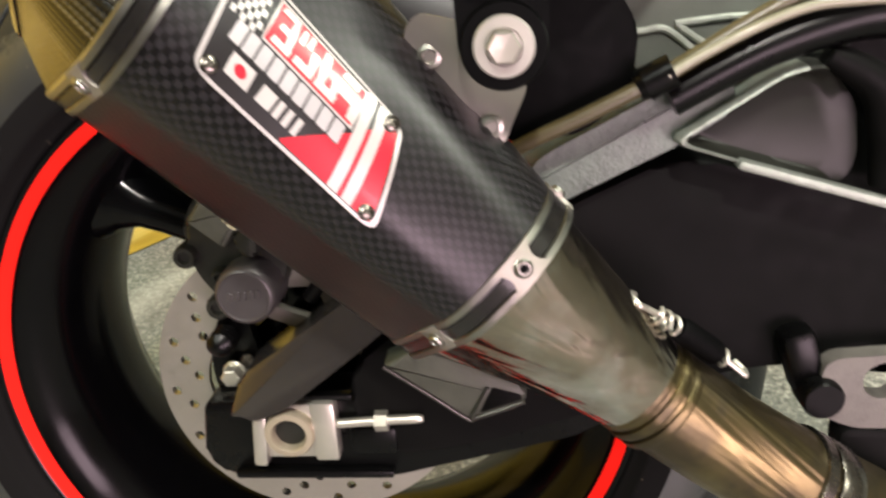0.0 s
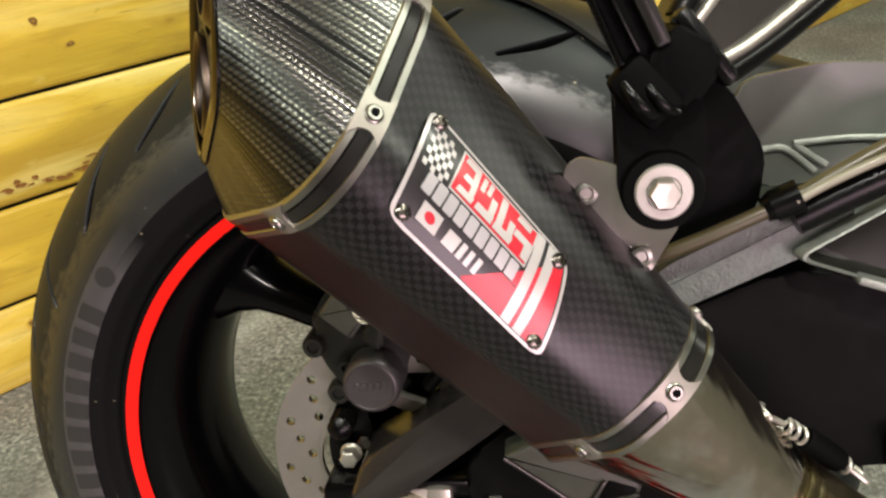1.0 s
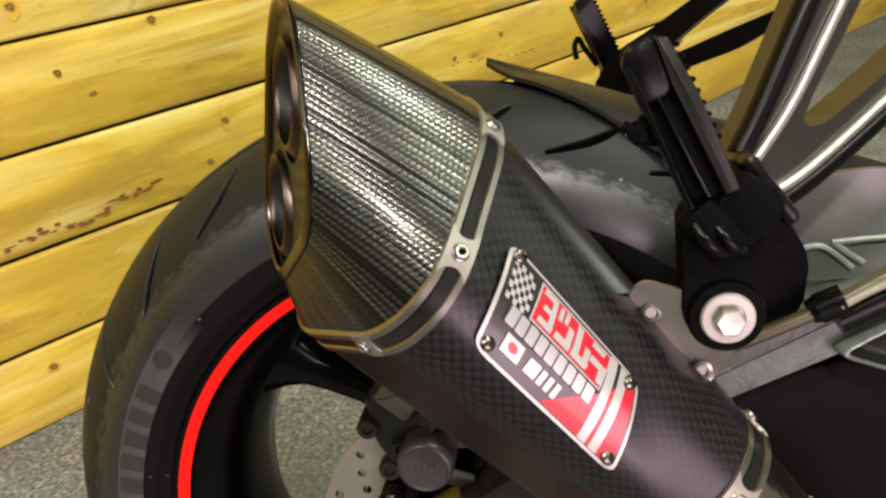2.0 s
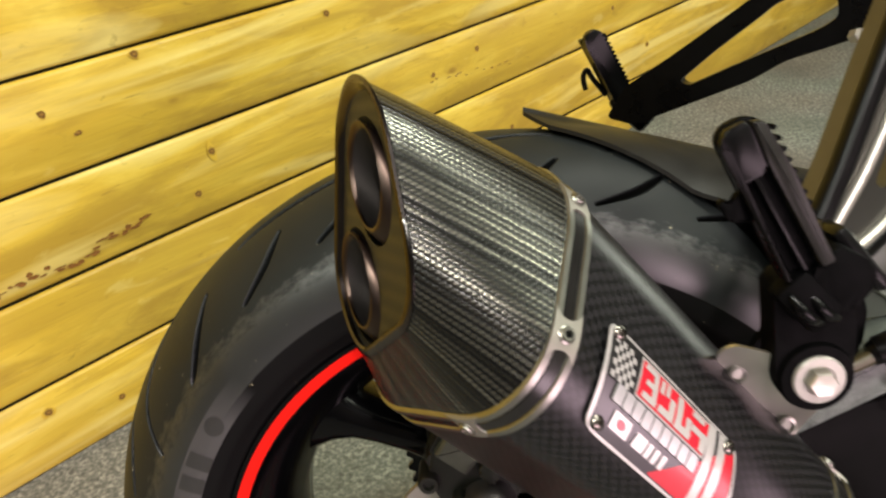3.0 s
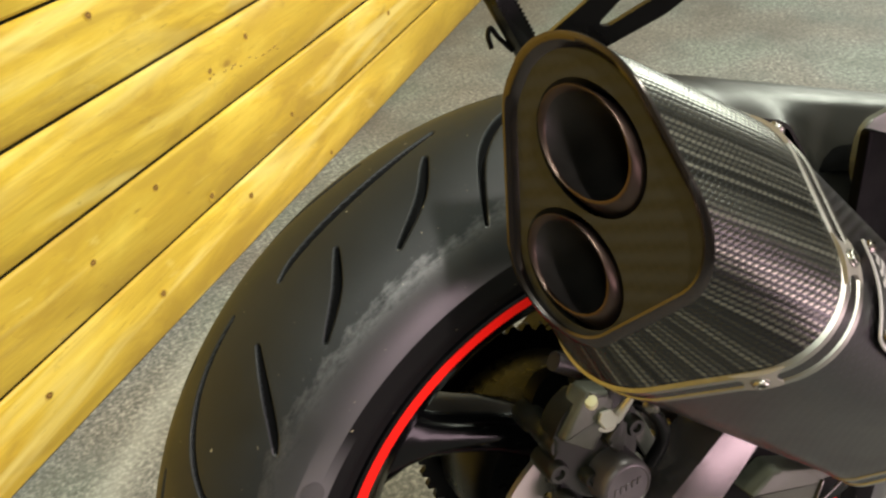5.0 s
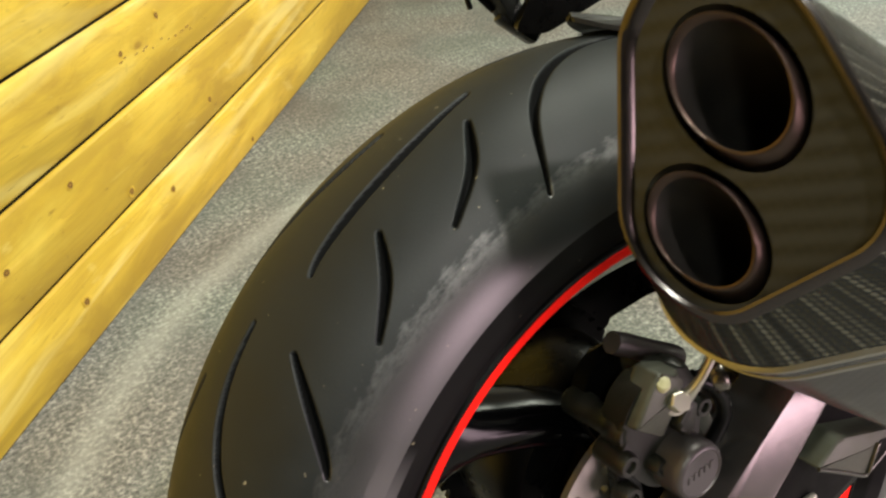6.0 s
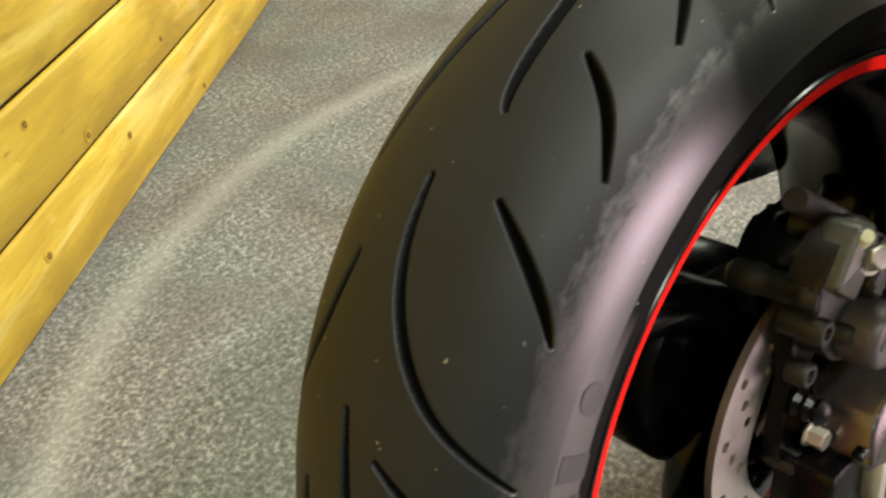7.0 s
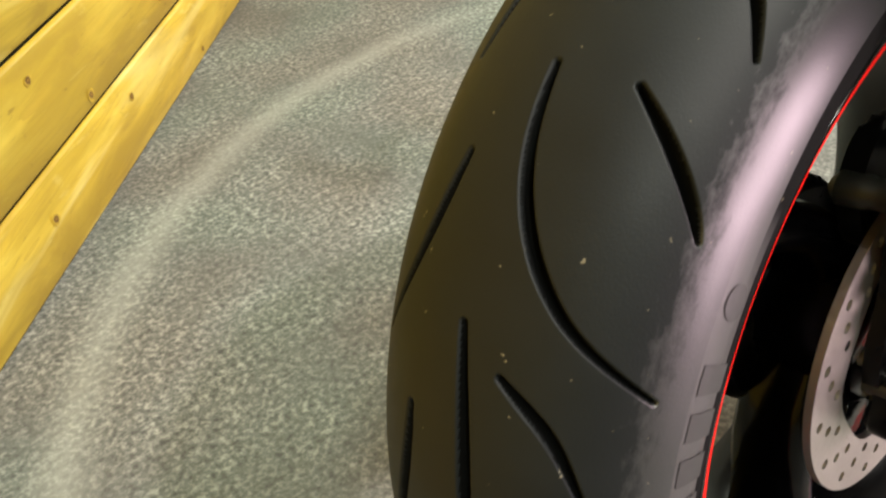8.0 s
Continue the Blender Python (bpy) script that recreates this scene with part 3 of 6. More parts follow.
SIDE = Matrix.Rotation(radians(90), 4, "X")    # z of a lathe to -y of the bike

# tyre: the tread is an oval arc across
CORE, RISE, HALF, SHIFT = 0.2600, 0.0722, 0.085, -0.0056
PITCH = 49.5
GROOVES = [
    # (angle round the wheel, angle across the tread) at the ends and bends, half width in mm
    ([(48.8, -8.5), (45.7, -9.3), (42.4, -11.4), (39.0, -16), (36, -22.5), (33.9, -28.8), (31.8, -36.8), (29.9, -47.9), (27.4, -67.7)], 2.5),
    ([(48.8, -33.4), (45.7, -48.4), (42.1, -61.1), (40.2, -65.3)], 2.6),
    ([(62.1, -32.8), (60.3, -42.4), (58.1, -50.3), (54.0, -58.3)], 2.6),
    ([(76.1, -22.5), (74.2, -33.3), (72.2, -42.5), (67.2, -52.7)], 2.6),
    ([(79.0, -7.5), (73.8, -11.8), (68.8, -14.8), (62, -16.5), (57, -17.9), (55.4, -20.5)], 2.8),
    ([(41.3, 9), (37.6, 12.5), (32, 19.5), (25.1, 36)], 2.6),
    ([(70.6, 9.9), (64.8, 10.8), (57.8, 19.3), (49.1, 27.6)], 3.7),
]


def tyre_mesh():
    """The tyre as a fine grid, with the tread grooves pressed into it."""
    fine = np.arange(-12, 126, 0.125)
    coarse = np.arange(126, 348, 3.0)
    phi = np.concatenate([fine, coarse])
    # across: bead, sidewall, tread arc, sidewall, bead
    arc = np.concatenate([np.linspace(-92, 45, 340), np.linspace(48, 92, 14)])
    left = [(-0.062, 0.214), (-0.0745, 0.2255), (-0.0785, 0.2310), (-0.0812, 0.2328), (-0.0822, 0.2334), (-0.0826, 0.2350), (-0.0838, 0.2356), (-0.0860, 0.2405), (-0.0868, 0.2408), (-0.0878, 0.2452), (-0.0896, 0.2512)]
    side = [(y, r) for y, r in left]
    tread = [(SHIFT + HALF * math.sin(radians(a)), CORE + RISE * math.cos(radians(a))) for a in arc]
    prof = np.array(side + tread + [(-y + 2 * SHIFT, r) for y, r in reversed(left)])
    n0 = len(side)
    depth = np.zeros((len(phi), len(prof)))
    P, A = np.meshgrid(phi, arc, indexing="ij")
    su, sv = math.radians(1) * 0.32 * 1000, math.radians(1) * 0.078 * 1000   # mm per degree
    for turns in range(-2, 4):
        for line, half in GROOVES:
            pts = [(p + turns * PITCH, a) for p, a in line]
            # smooth the line
            dense = []
            for i in range(len(pts) - 1):
                p0, p1, p2, p3 = [np.array(pts[j]) for j in (max(i - 1, 0), i, i + 1, min(i + 2, len(pts) - 1))]
                for t in np.linspace(0, 1, 8, endpoint=False):
                    dense.append(0.5 * (2 * p1 + (p2 - p0) * t + (2 * p0 - 5 * p1 + 4 * p2 - p3) * t * t + (3 * p1 - p0 - 3 * p2 + p3) * t ** 3))
            dense.append(np.array(pts[-1]))
            dense = np.array(dense)
            for k in range(30):
                dense[1:-1] = 0.25 * dense[:-2] + 0.5 * dense[1:-1] + 0.25 * dense[2:]
            if dense[:, 0].max() < -12 or dense[:, 0].min() > 125:
                continue
            total = len(dense) - 1
            best = np.full(P.shape, 1e9)
            rows = np.where((phi > dense[:, 0].min() - 2) & (phi < dense[:, 0].max() + 2))[0]
            if not len(rows):
                continue
            sl = slice(rows[0], rows[-1] + 1)
            for i in range(total):
                a, b = dense[i] * (su, sv), dense[i + 1] * (su, sv)
                X, Yy = P[sl] * su - a[0], A[sl] * sv - a[1]
                d = b - a
                t = np.clip((X * d[0] + Yy * d[1]) / (d @ d), 0, 1)
                dist = np.hypot(X - t * d[0], Yy - t * d[1])
                along = (i + t) / total
                width = half * (0.25 + 0.74 * np.sin(np.pi * np.clip(along * 0.86 + 0.10, 0, 1)))
                best[sl] = np.minimum(best[sl], dist - width)
            press = np.clip(0.45 - best / 2.3, 0, 1)
            press = press * press * (3 - 2 * press)
            depth[:, n0:n0 + len(arc)] = np.maximum(depth[:, n0:n0 + len(arc)], 0.0048 * press + 0.0042 * np.clip(-best / half, 0, 1))
    bm = bmesh.new()
    layer = bm.loops.layers.uv.new("tread")
    grid = []
    for i, p in enumerate(np.radians(phi)):
        ring = []
        for j, (y, r) in enumerate(prof):
            if n0 <= j < n0 + len(arc):
                a = math.radians(arc[j - n0])
                y, r = y - depth[i, j] * math.sin(a), r - depth[i, j] * math.cos(a)
            ring.append(bm.verts.new((-r * math.cos(p), y, r * math.sin(p))))
        grid.append(ring)
    for i in range(len(grid)):
        a, b = grid[i], grid[(i + 1) % len(grid)]
        for j in range(len(prof) - 1):
            f = bm.faces.new((a[j], b[j], b[j + 1], a[j + 1]))
            # grooves take a darker moulded rubber, with the shade of their depth coloured in
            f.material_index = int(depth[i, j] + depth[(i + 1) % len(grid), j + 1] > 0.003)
            for l, (pi, pj) in zip(f.loops, ((i, j), (i + 1, j), (i + 1, j + 1), (i, j + 1))):
                deg = phi[pi] if pi < len(phi) else phi[0] + 360
                k = pj - n0
                l[layer].uv = (deg / 100, (arc[min(max(k, 0), len(arc) - 1)] + 90) / 100 if k >= 0 else -0.025 if k == -1 else -0.1)
    return bm


def ring_of(bm, profile, n=180):
    """(y, radius) rings turned about the axle, closed."""
    rings = []
    for i in range(n):
        c, s = math.cos(2 * math.pi * i / n), math.sin(2 * math.pi * i / n)
        rings.append([bm.verts.new((-r * c, y, r * s)) for y, r in profile])
    k = len(profile)
    for i in range(n):
        a, b = rings[i], rings[(i + 1) % n]
        for j in range(k):
            bm.faces.new((a[j], b[j], b[(j + 1) % k], a[(j + 1) % k]))
    return bm


def at_angle(phi, r, y):
    return Vector((-r * math.cos(radians(phi)), y, r * math.sin(radians(phi))))


def rear_wheel():
    bm = ring_of(bmesh.new(), [(-0.0808, 0.2272), (-0.0816, 0.2284), (-0.0816, 0.2304), (-0.0802, 0.2316), (-0.0780, 0.2314), (-0.0735, 0.2260), (-0.068, 0.2160), (-0.045, 0.2060), (-0.012, 0.196), (0.03, 0.196), (0.068, 0.216), (0.079, 0.229), (0.079, 0.222), (0.070, 0.205),
                                 (0.03, 0.184), (0.0, 0.1815), (-0.03, 0.1835), (-0.055, 0.198), (-0.066, 0.2085), (-0.0725, 0.2168), (-0.0766, 0.2186), (-0.0799, 0.2264)])
    wheel = bike("rear_wheel", bm, RIM_BLACK, None, "gloss black cast alloy rim")
    bike("tyre", tyre_mesh(), (RUBBER, GROOVE_SHADE), wheel, "black grooved sport tyre", smooth=60)
    bm = ring_of(bmesh.new(), [(-0.0807, 0.2266), (-0.0801, 0.2270), (-0.0768, 0.2188), (-0.0774, 0.2186)], 240)
    bike("rim_stripe", bm, RED_TAPE, wheel, "bright red rim tape")
    # three spokes that fork into the rim
    line = [Vector(v) for v in ((-0.153, 0.132), (-0.134, 0.1275), (-0.118, 0.1215), (-0.100, 0.1145), (-0.075, 0.104), (-0.047, 0.088), (-0.024, 0.066), (-0.012, 0.040))]
    halves = [0.042, 0.0275, 0.0185, 0.0165, 0.0162, 0.0170, 0.018, 0.019]
    for k in range(3):
        turn = Matrix.Rotation(radians(120 * k), 2)
        bm = bmesh.new()
        rows = []
        for i in range(len(line)):
            d = (line[min(i + 1, len(line) - 1)] - line[max(i - 1, 0)]).normalized()
            d2, c2 = turn @ Vector((-d.y, d.x)), turn @ line[i]
            side, c = Vector((d2.x, 0, d2.y)), Vector((c2.x, 0, c2.y))
            t = 1 - i / (len(line) - 1)
            half = halves[i]
            y0, y1 = -0.050 + 0.004 * t, 0.004 + 0.016 * t
            sec = []
            for a in range(16):
                ang = 2 * math.pi * a / 16
                ca, sa = math.cos(ang), math.sin(ang)
                ca = math.copysign(abs(ca) ** 0.75, ca)
                sa = math.copysign(abs(sa) ** 0.75, sa)
                sec.append(bm.verts.new(c + side * half * ca + Vector((0, (y0 + y1) / 2 + (y1 - y0) / 2 * sa, 0))))
            rows.append(sec)
        for a, b in zip(rows, rows[1:]):
            for j in range(16):
                bm.faces.new((a[j], a[(j + 1) % 16], b[(j + 1) % 16], b[j]))
        bm.faces.new(rows[0][::-1])
        bm.faces.new(rows[-1])
        bike("spoke", bm, RIM_BLACK, wheel)
    bm = lathe(bmesh.new(), [(0.03, -0.05), (0.05, -0.05), (0.052, -0.03), (0.052, 0.05), (0.046, 0.062), (0.03, 0.064)], SIDE, 40)
    bike("hub", bm, RIM_BLACK, wheel)
    bm = lathe(bmesh.new(), [(0.05, 0.004), (0.078, 0.002), (0.085, -0.008), (0.086, -0.078), (0.080, -0.088), (0.04, -0.090)], SIDE, 48)
    bike("drive_drum", bm, SATIN_BLACK, wheel, "satin black sprocket drum")
    bm = bmesh.new()
    teeth = 42
    outer = []
    for k in range(teeth * 4):
        a = 2 * math.pi * k / (teeth * 4)
        r = (0.0975, 0.0985, 0.1035, 0.1035)[k % 4]
        outer.append((r * math.cos(a), r * math.sin(a)))
    slab(bm, outer, 0.0925, 0.0985)
    bike("sprocket", bm, SATIN_BLACK, wheel, "dark toothed rear sprocket")
    # grey printed band of the sidewall with its lettering as plain bars
    def block(name, p0, p1, r0, r1, material, lift, n=8):
        b2 = bmesh.new()
        grid = []
        for i in range(n + 1):
            p = p0 + (p1 - p0) * i / n
            grid.append([b2.verts.new(at_angle(p, r0 + (r1 - r0) * j / 5, side_y(r0 + (r1 - r0) * j / 5) - lift)) for j in range(6)])
        for a, b in zip(grid, grid[1:]):
            for j in range(5):
                b2.faces.new((a[j], b[j], b[j + 1], a[j + 1]))
        return bike(name, b2, material, wheel)
    for k in range(9):
        p = 27.6 - 4.55 * k
        block("lettering_bar", p + 0.4, p + 3.2, 0.2510, 0.2685, SIDEWALL, 0.0004)
    b2 = bmesh.new()
    rings = []
    for q in (0.0, 0.5, 1.0):
        rings.append([at_angle(36.6 + q * 1.75 * math.cos(a), 0.2612 + q * 0.0072 * math.sin(a), 0) for a in [2 * math.pi * i / 24 for i in range(24)]])
    verts = [[b2.verts.new((v.x, side_y(math.hypot(v.x, v.z)) - 0.0005, v.z)) for v in ring] for ring in rings[1:]]
    b2.faces.new(verts[0])
    for i in range(24):
        b2.faces.new((verts[0][i], verts[0][(i + 1) % 24], verts[1][(i + 1) % 24], verts[1][i]))
    bike("printed_disc", b2, SIDEWALL, wheel)
    return wheel


def side_y(r):
    """Where the tyre's flank lies at a radius."""
    if r > CORE:
        return SHIFT - HALF * math.sin(math.acos(min(1, (r - CORE) / RISE)))
    return -0.0906 + (CORE - r) * 0.05


def brake_disc():
    bm = bmesh.new()
    n, y = 48, -0.0755
    radii = [0.078, 0.0875, 0.097, 0.1065]
    r_out = 0.1115
    def cell(a0, a1, r0, r1, hole):
        corners = [(a0, r0), (a1, r0), (a1, r1), (a0, r1)]
        edge = []
        for (pa, pr), (qa, qr) in zip(corners, corners[1:] + corners[:1]):
            for t in (0, 0.34, 0.67):
                edge.append((pa + (qa - pa) * t, pr + (qr - pr) * t))
        vs = [bm.verts.new(at_angle(a, r, y)) for a, r in edge]
        if not hole:
            bm.faces.new(vs)
            return
        ca, cr = (a0 + a1) / 2, (r0 + r1) / 2
        hs = []
        for a, r in edge:
            d = Vector(((a - ca) * radians(1) * cr, r - cr)).normalized() * 0.0036
            hs.append(bm.verts.new(at_angle(ca + math.degrees(d.x / cr), cr + d.y, y)))
        m = len(vs)
        for i in range(m):
            bm.faces.new((vs[i], vs[(i + 1) % m], hs[(i + 1) % m], hs[i]))
    for i in range(n):
        a0, a1 = 360 * i / n, 360 * (i + 1) / n
        for k in range(3):
            cell(a0, a1, radii[k], radii[k + 1], (i + 2 * k) % 3 == 0)
        cell(a0, a1, radii[3], r_out, False)
        dip0, dip1 = [0.0740 + 0.002 * math.cos(radians(6 * a)) for a in (a0, a1)]
        vs = [bm.verts.new(at_angle(a, r, y)) for a, r in ((a0, dip0), (a1, dip1), (a1, radii[0]), (a0, radii[0]))]
        bm.faces.new(vs)
    bmesh.ops.remove_doubles(bm, verts=bm.verts, dist=0.00005)
    out = bmesh.ops.extrude_face_region(bm, geom=list(bm.faces))
    bmesh.ops.translate(bm, vec=(0, 0.005, 0), verts=[v for v in out["geom"] if isinstance(v, bmesh.types.BMVert)])
    disc = bike("brake_disc", bm, DISC_STEEL, None, "drilled steel brake disc", smooth=30)
    for k in range(6):
        bm = bmesh.new()
        p = at_angle(30 + 60 * k, 0.066, -0.066)
        slab(bm, round_poly([(p.x + 0.02 * math.cos(a), p.z + 0.02 * math.sin(a)) for a in [radians(30 + 60 * k + q) for q in (40, 140, 220, 320)]], 0.006), -0.075, -0.066, 0.001)
        bike("carrier_arm", bm, RIM_BLACK, disc)
    bike("carrier", lathe(bmesh.new(), [(0.03, 0.05), (0.055, 0.05), (0.055, 0.07), (0.03, 0.072)], SIDE, 40), RIM_BLACK, disc)
    for k in range(5):
        p = at_angle(10 + 72 * k, 0.046, -0.0715)
        bike("disc_bolt", lathe(bmesh.new(), [(0.006, 0.0), (0.006, 0.004), (0.003, 0.0045)], Matrix.Translation(p) @ SIDE, 12), ZINC, disc)
    return disc


# ---- exhaust: s up across the can, w outwards, run along it towards the front ----
H = math.sqrt(0.5)


def ex(s, w, run):
    return Vector((H * (s + run), -w, H * (s - run)))


# corner circles of the can's section, (s, w, radius): at the slanted end, at the rear band and at the front band
TIP = [(0.2059, 0.1987, 0.0337), (0.1870, 0.2190, 0.0305), (0.1525, 0.1906, 0.0273), (0.2004, 0.1963, 0.0339)]
REAR = [(0.2125, 0.1899, 0.0480), (0.1875, 0.2229, 0.0445), (0.1527, 0.1920, 0.0400), (0.2000, 0.1963, 0.0455)]
FRONT = [(0.1985, 0.2145, 0.0385), (0.1870, 0.2280, 0.0255), (0.1470, 0.1940, 0.0225), (0.1890, 0.1925, 0.0217)]


def section(lobes, grow=0.0, n=96):
    """A rounded three-cornered outline, evenly stepped."""
    pts = []
    for i in range(720):
        a = 2 * math.pi * i / 720
        d = (math.cos(a), math.sin(a))
        c = max(lobes, key=lambda l: l[0] * d[0] + l[1] * d[1] + l[2])
        pts.append(Vector((c[0] + (c[2] + grow) * d[0], c[1] + (c[2] + grow) * d[1])))
    length = [0.0]
    for p, q in zip(pts, pts[1:] + pts[:1]):
        length.append(length[-1] + (q - p).length)
    out, j = [], 0
    for i in range(n):
        want = length[-1] * i / n
        while length[j + 1] < want:
            j += 1
        t = (want - length[j]) / max(1e-9, length[j + 1] - length[j])
        out.append(pts[j].lerp(pts[(j + 1) % 720], t))
    return out


def can_lobes(t):
    """The can's section, t from the rear band to the front band."""
    return [tuple(p + (q - p) * t for p, q in zip(a, b)) for a, b in zip(REAR, FRONT)]


def can_run(t, w):
    """The rear band lies aslant, the front band square to the can."""
    return (1 - t) * (-0.181 + 0.41 * (w - 0.2525)) - 0.002 * t


def can_ring(t, shift=0.0, grow=0.0, n=96):
    return [ex(p.x, p.y, can_run(t, p.y) + shift) for p in section(can_lobes(t), grow, n)]


def face_run(s, w):
    """Where the slanted end of the can lies."""
    return -0.2769 - 0.7225 * (s - 0.189) + 0.679 * (w - 0.198)


def loft(bm, rings, runs, uv=True, lengths=None):
    """Skin rings of points; the unrolled coordinates are in metres."""
    layer = bm.loops.layers.uv.new("unrolled") if uv else None
    vr = [[bm.verts.new(p) for p in ring] for ring in rings]
    n = len(vr[0])
    around = [0.0]
    for i in range(n):
        around.append(around[-1] + (rings[0][(i + 1) % n] - rings[0][i]).length)
    for k in range(len(vr) - 1):
        for i in range(n):
            f = bm.faces.new((vr[k][i], vr[k][(i + 1) % n], vr[k + 1][(i + 1) % n], vr[k + 1][i]))
            if uv:
                for l, (a, b) in zip(f.loops, ((i, k), (i + 1, k), (i + 1, k + 1), (i, k + 1))):
                    l[layer].uv = (around[a], runs[b][a % n] if isinstance(runs[b], list) else runs[b])
    return vr


def exhaust():
    steps = [0.0, 0.14, 0.28, 0.42, 0.56, 0.7, 0.85, 1.0]
    rings = [can_ring(t) for t in steps]
    runs = [[-0.181 + 0.179 * t] * 96 for t in steps]
    bm = bmesh.new()
    loft(bm, rings, runs)
    can = bike("exhaust_canister", bm, CARBON_BODY, None, "matte black woven carbon exhaust canister")
    # end cap, cut slantwise
    base, tip = section(REAR, 0.0004), section(TIP)
    rings, lens = [], []
    for k in range(9):
        t = k / 8
        ring, ln = [], []
        for a, b in zip(base, tip):
            p = a.lerp(b, t ** 1.1)
            start = can_run(0, a.y) - 0.004
            run = start + (face_run(b.x, b.y) - start) * t
            ring.append(ex(p.x, p.y, run))
            ln.append(run)
        rings.append(ring)
        lens.append(ln)
    bm = bmesh.new()
    loft(bm, rings, lens)
    bike("end_cap", bm, CARBON_CAP, can, "glossy twill carbon end cap")
    # rolled lip and the inset end plate with two holes
    lip = []
    for grow, back in ((0.0, 0.0), (0.0009, -0.0014), (0.0002, -0.0032), (-0.0014, -0.0040), (-0.0030, -0.0026), (-0.0036, 0.003)):
        lip.append([ex(p.x, p.y, face_run(p.x, p.y) + back) for p in section(TIP, grow)])
    bm = bmesh.new()
    loft(bm, lip, [0] * len(lip), uv=False)
    bike("cap_lip", bm, SMOKED_LIP, can, "smoked metal rolled lip")
    bm = bmesh.new()
    outs = [(0.2030, 0.1985, 0.0194), (0.1545, 0.1920, 0.0180)]
    sunk = 0.0015
    plate = lambda s, w: ex(s, w, face_run(s, w) + sunk)
    outer = [tuple(p) for p in section(TIP, -0.0034)]
    loops = holed(bm, outer, [circle(s, w, r + 0.0042) for s, w, r in outs], plate)
    for loop in loops[1:]:
        inner = [bm.verts.new(v.co + ex(0, 0, 0.010)) for v in loop]
        for i in range(len(loop)):
            bm.faces.new((loop[i], loop[(i + 1) % len(loop)], inner[(i + 1) % len(loop)], inner[i]))
    bike("end_plate", bm, FACE_BRONZE, can, "bronzed end plate with two outlets", smooth=30)
    for s, w, r in outs:
        bm = bmesh.new()
        prof = [(r + 0.0022, 0.012), (r + 0.0016, 0.003), (r + 0.0009, -0.0022), (r + 0.0003, -0.0031), (r - 0.0005, -0.0026), (r - 0.0009, 0.0)]
        rings = [[ex(p[0], p[1], face_run(*p) + back) for p in circle(s, w, q, 56)] for q, back in prof]
        loft(bm, rings, [0] * len(prof), uv=False)
        bike("outlet", bm, COPPER_LIP, can, "round outlet pipe with a rolled copper-tinted lip", smooth=60)
        bm = bmesh.new()
        rings = [[ex(p[0], p[1], face_run(*p) * (1 - t) + -0.13 * t) for p in circle(s, w, r - 0.0009, 56)] for t in (0, 0.3, 0.6, 1)]
        vr = loft(bm, rings, [0] * 4, uv=False)
        bm.faces.new(vr[-1])
        bike("outlet_bore", bm, PIPE_INSIDE, can, "sooty black inside of the outlet")
    # the two bands: bright hoops with a dark slot between
    for t, a, b in ((0.0, -0.0075, 0.0075), (1.0, -0.008, 0.008)):
        def hoop(name, x0, x1, up, material, label):
            bm = bmesh.new()
            loft(bm, [can_ring(t, x, u) for x, u in ((x0, -0.0009), (x0 + 0.001, up), (x1 - 0.0003, up), (x1, -0.001))], [0] * 4, uv=False)
            bike(name, bm, material, can, label, smooth=30)
        hoop("clamp_band", a, a + 0.0042, 0.0010, STEEL, "bright steel clamp band")
        hoop("clamp_band", b - 0.0042, b, 0.0010, STEEL, "bright steel clamp band")
        hoop("band_slot", a + 0.0042, b - 0.0042, 0.0005, BLACK_CHROME, "dark slot of the clamp band")
    can_bolts(can)
    badge(can)
    cone_and_pipe(can)
    return can


def normal_at(s, w, t):
    """The nearest point of the can's skin and the outward direction there."""
    pts = section(can_lobes(t), 0.0, 240)
    best = min(range(240), key=lambda i: (pts[i] - Vector((s, w))).length)
    d = pts[(best + 2) % 240] - pts[best - 2]
    n = Vector((d.y, -d.x)).normalized()
    if n.dot(pts[best] - Vector((0.183, 0.207))) < 0:
        n = -n
    return pts[best], n


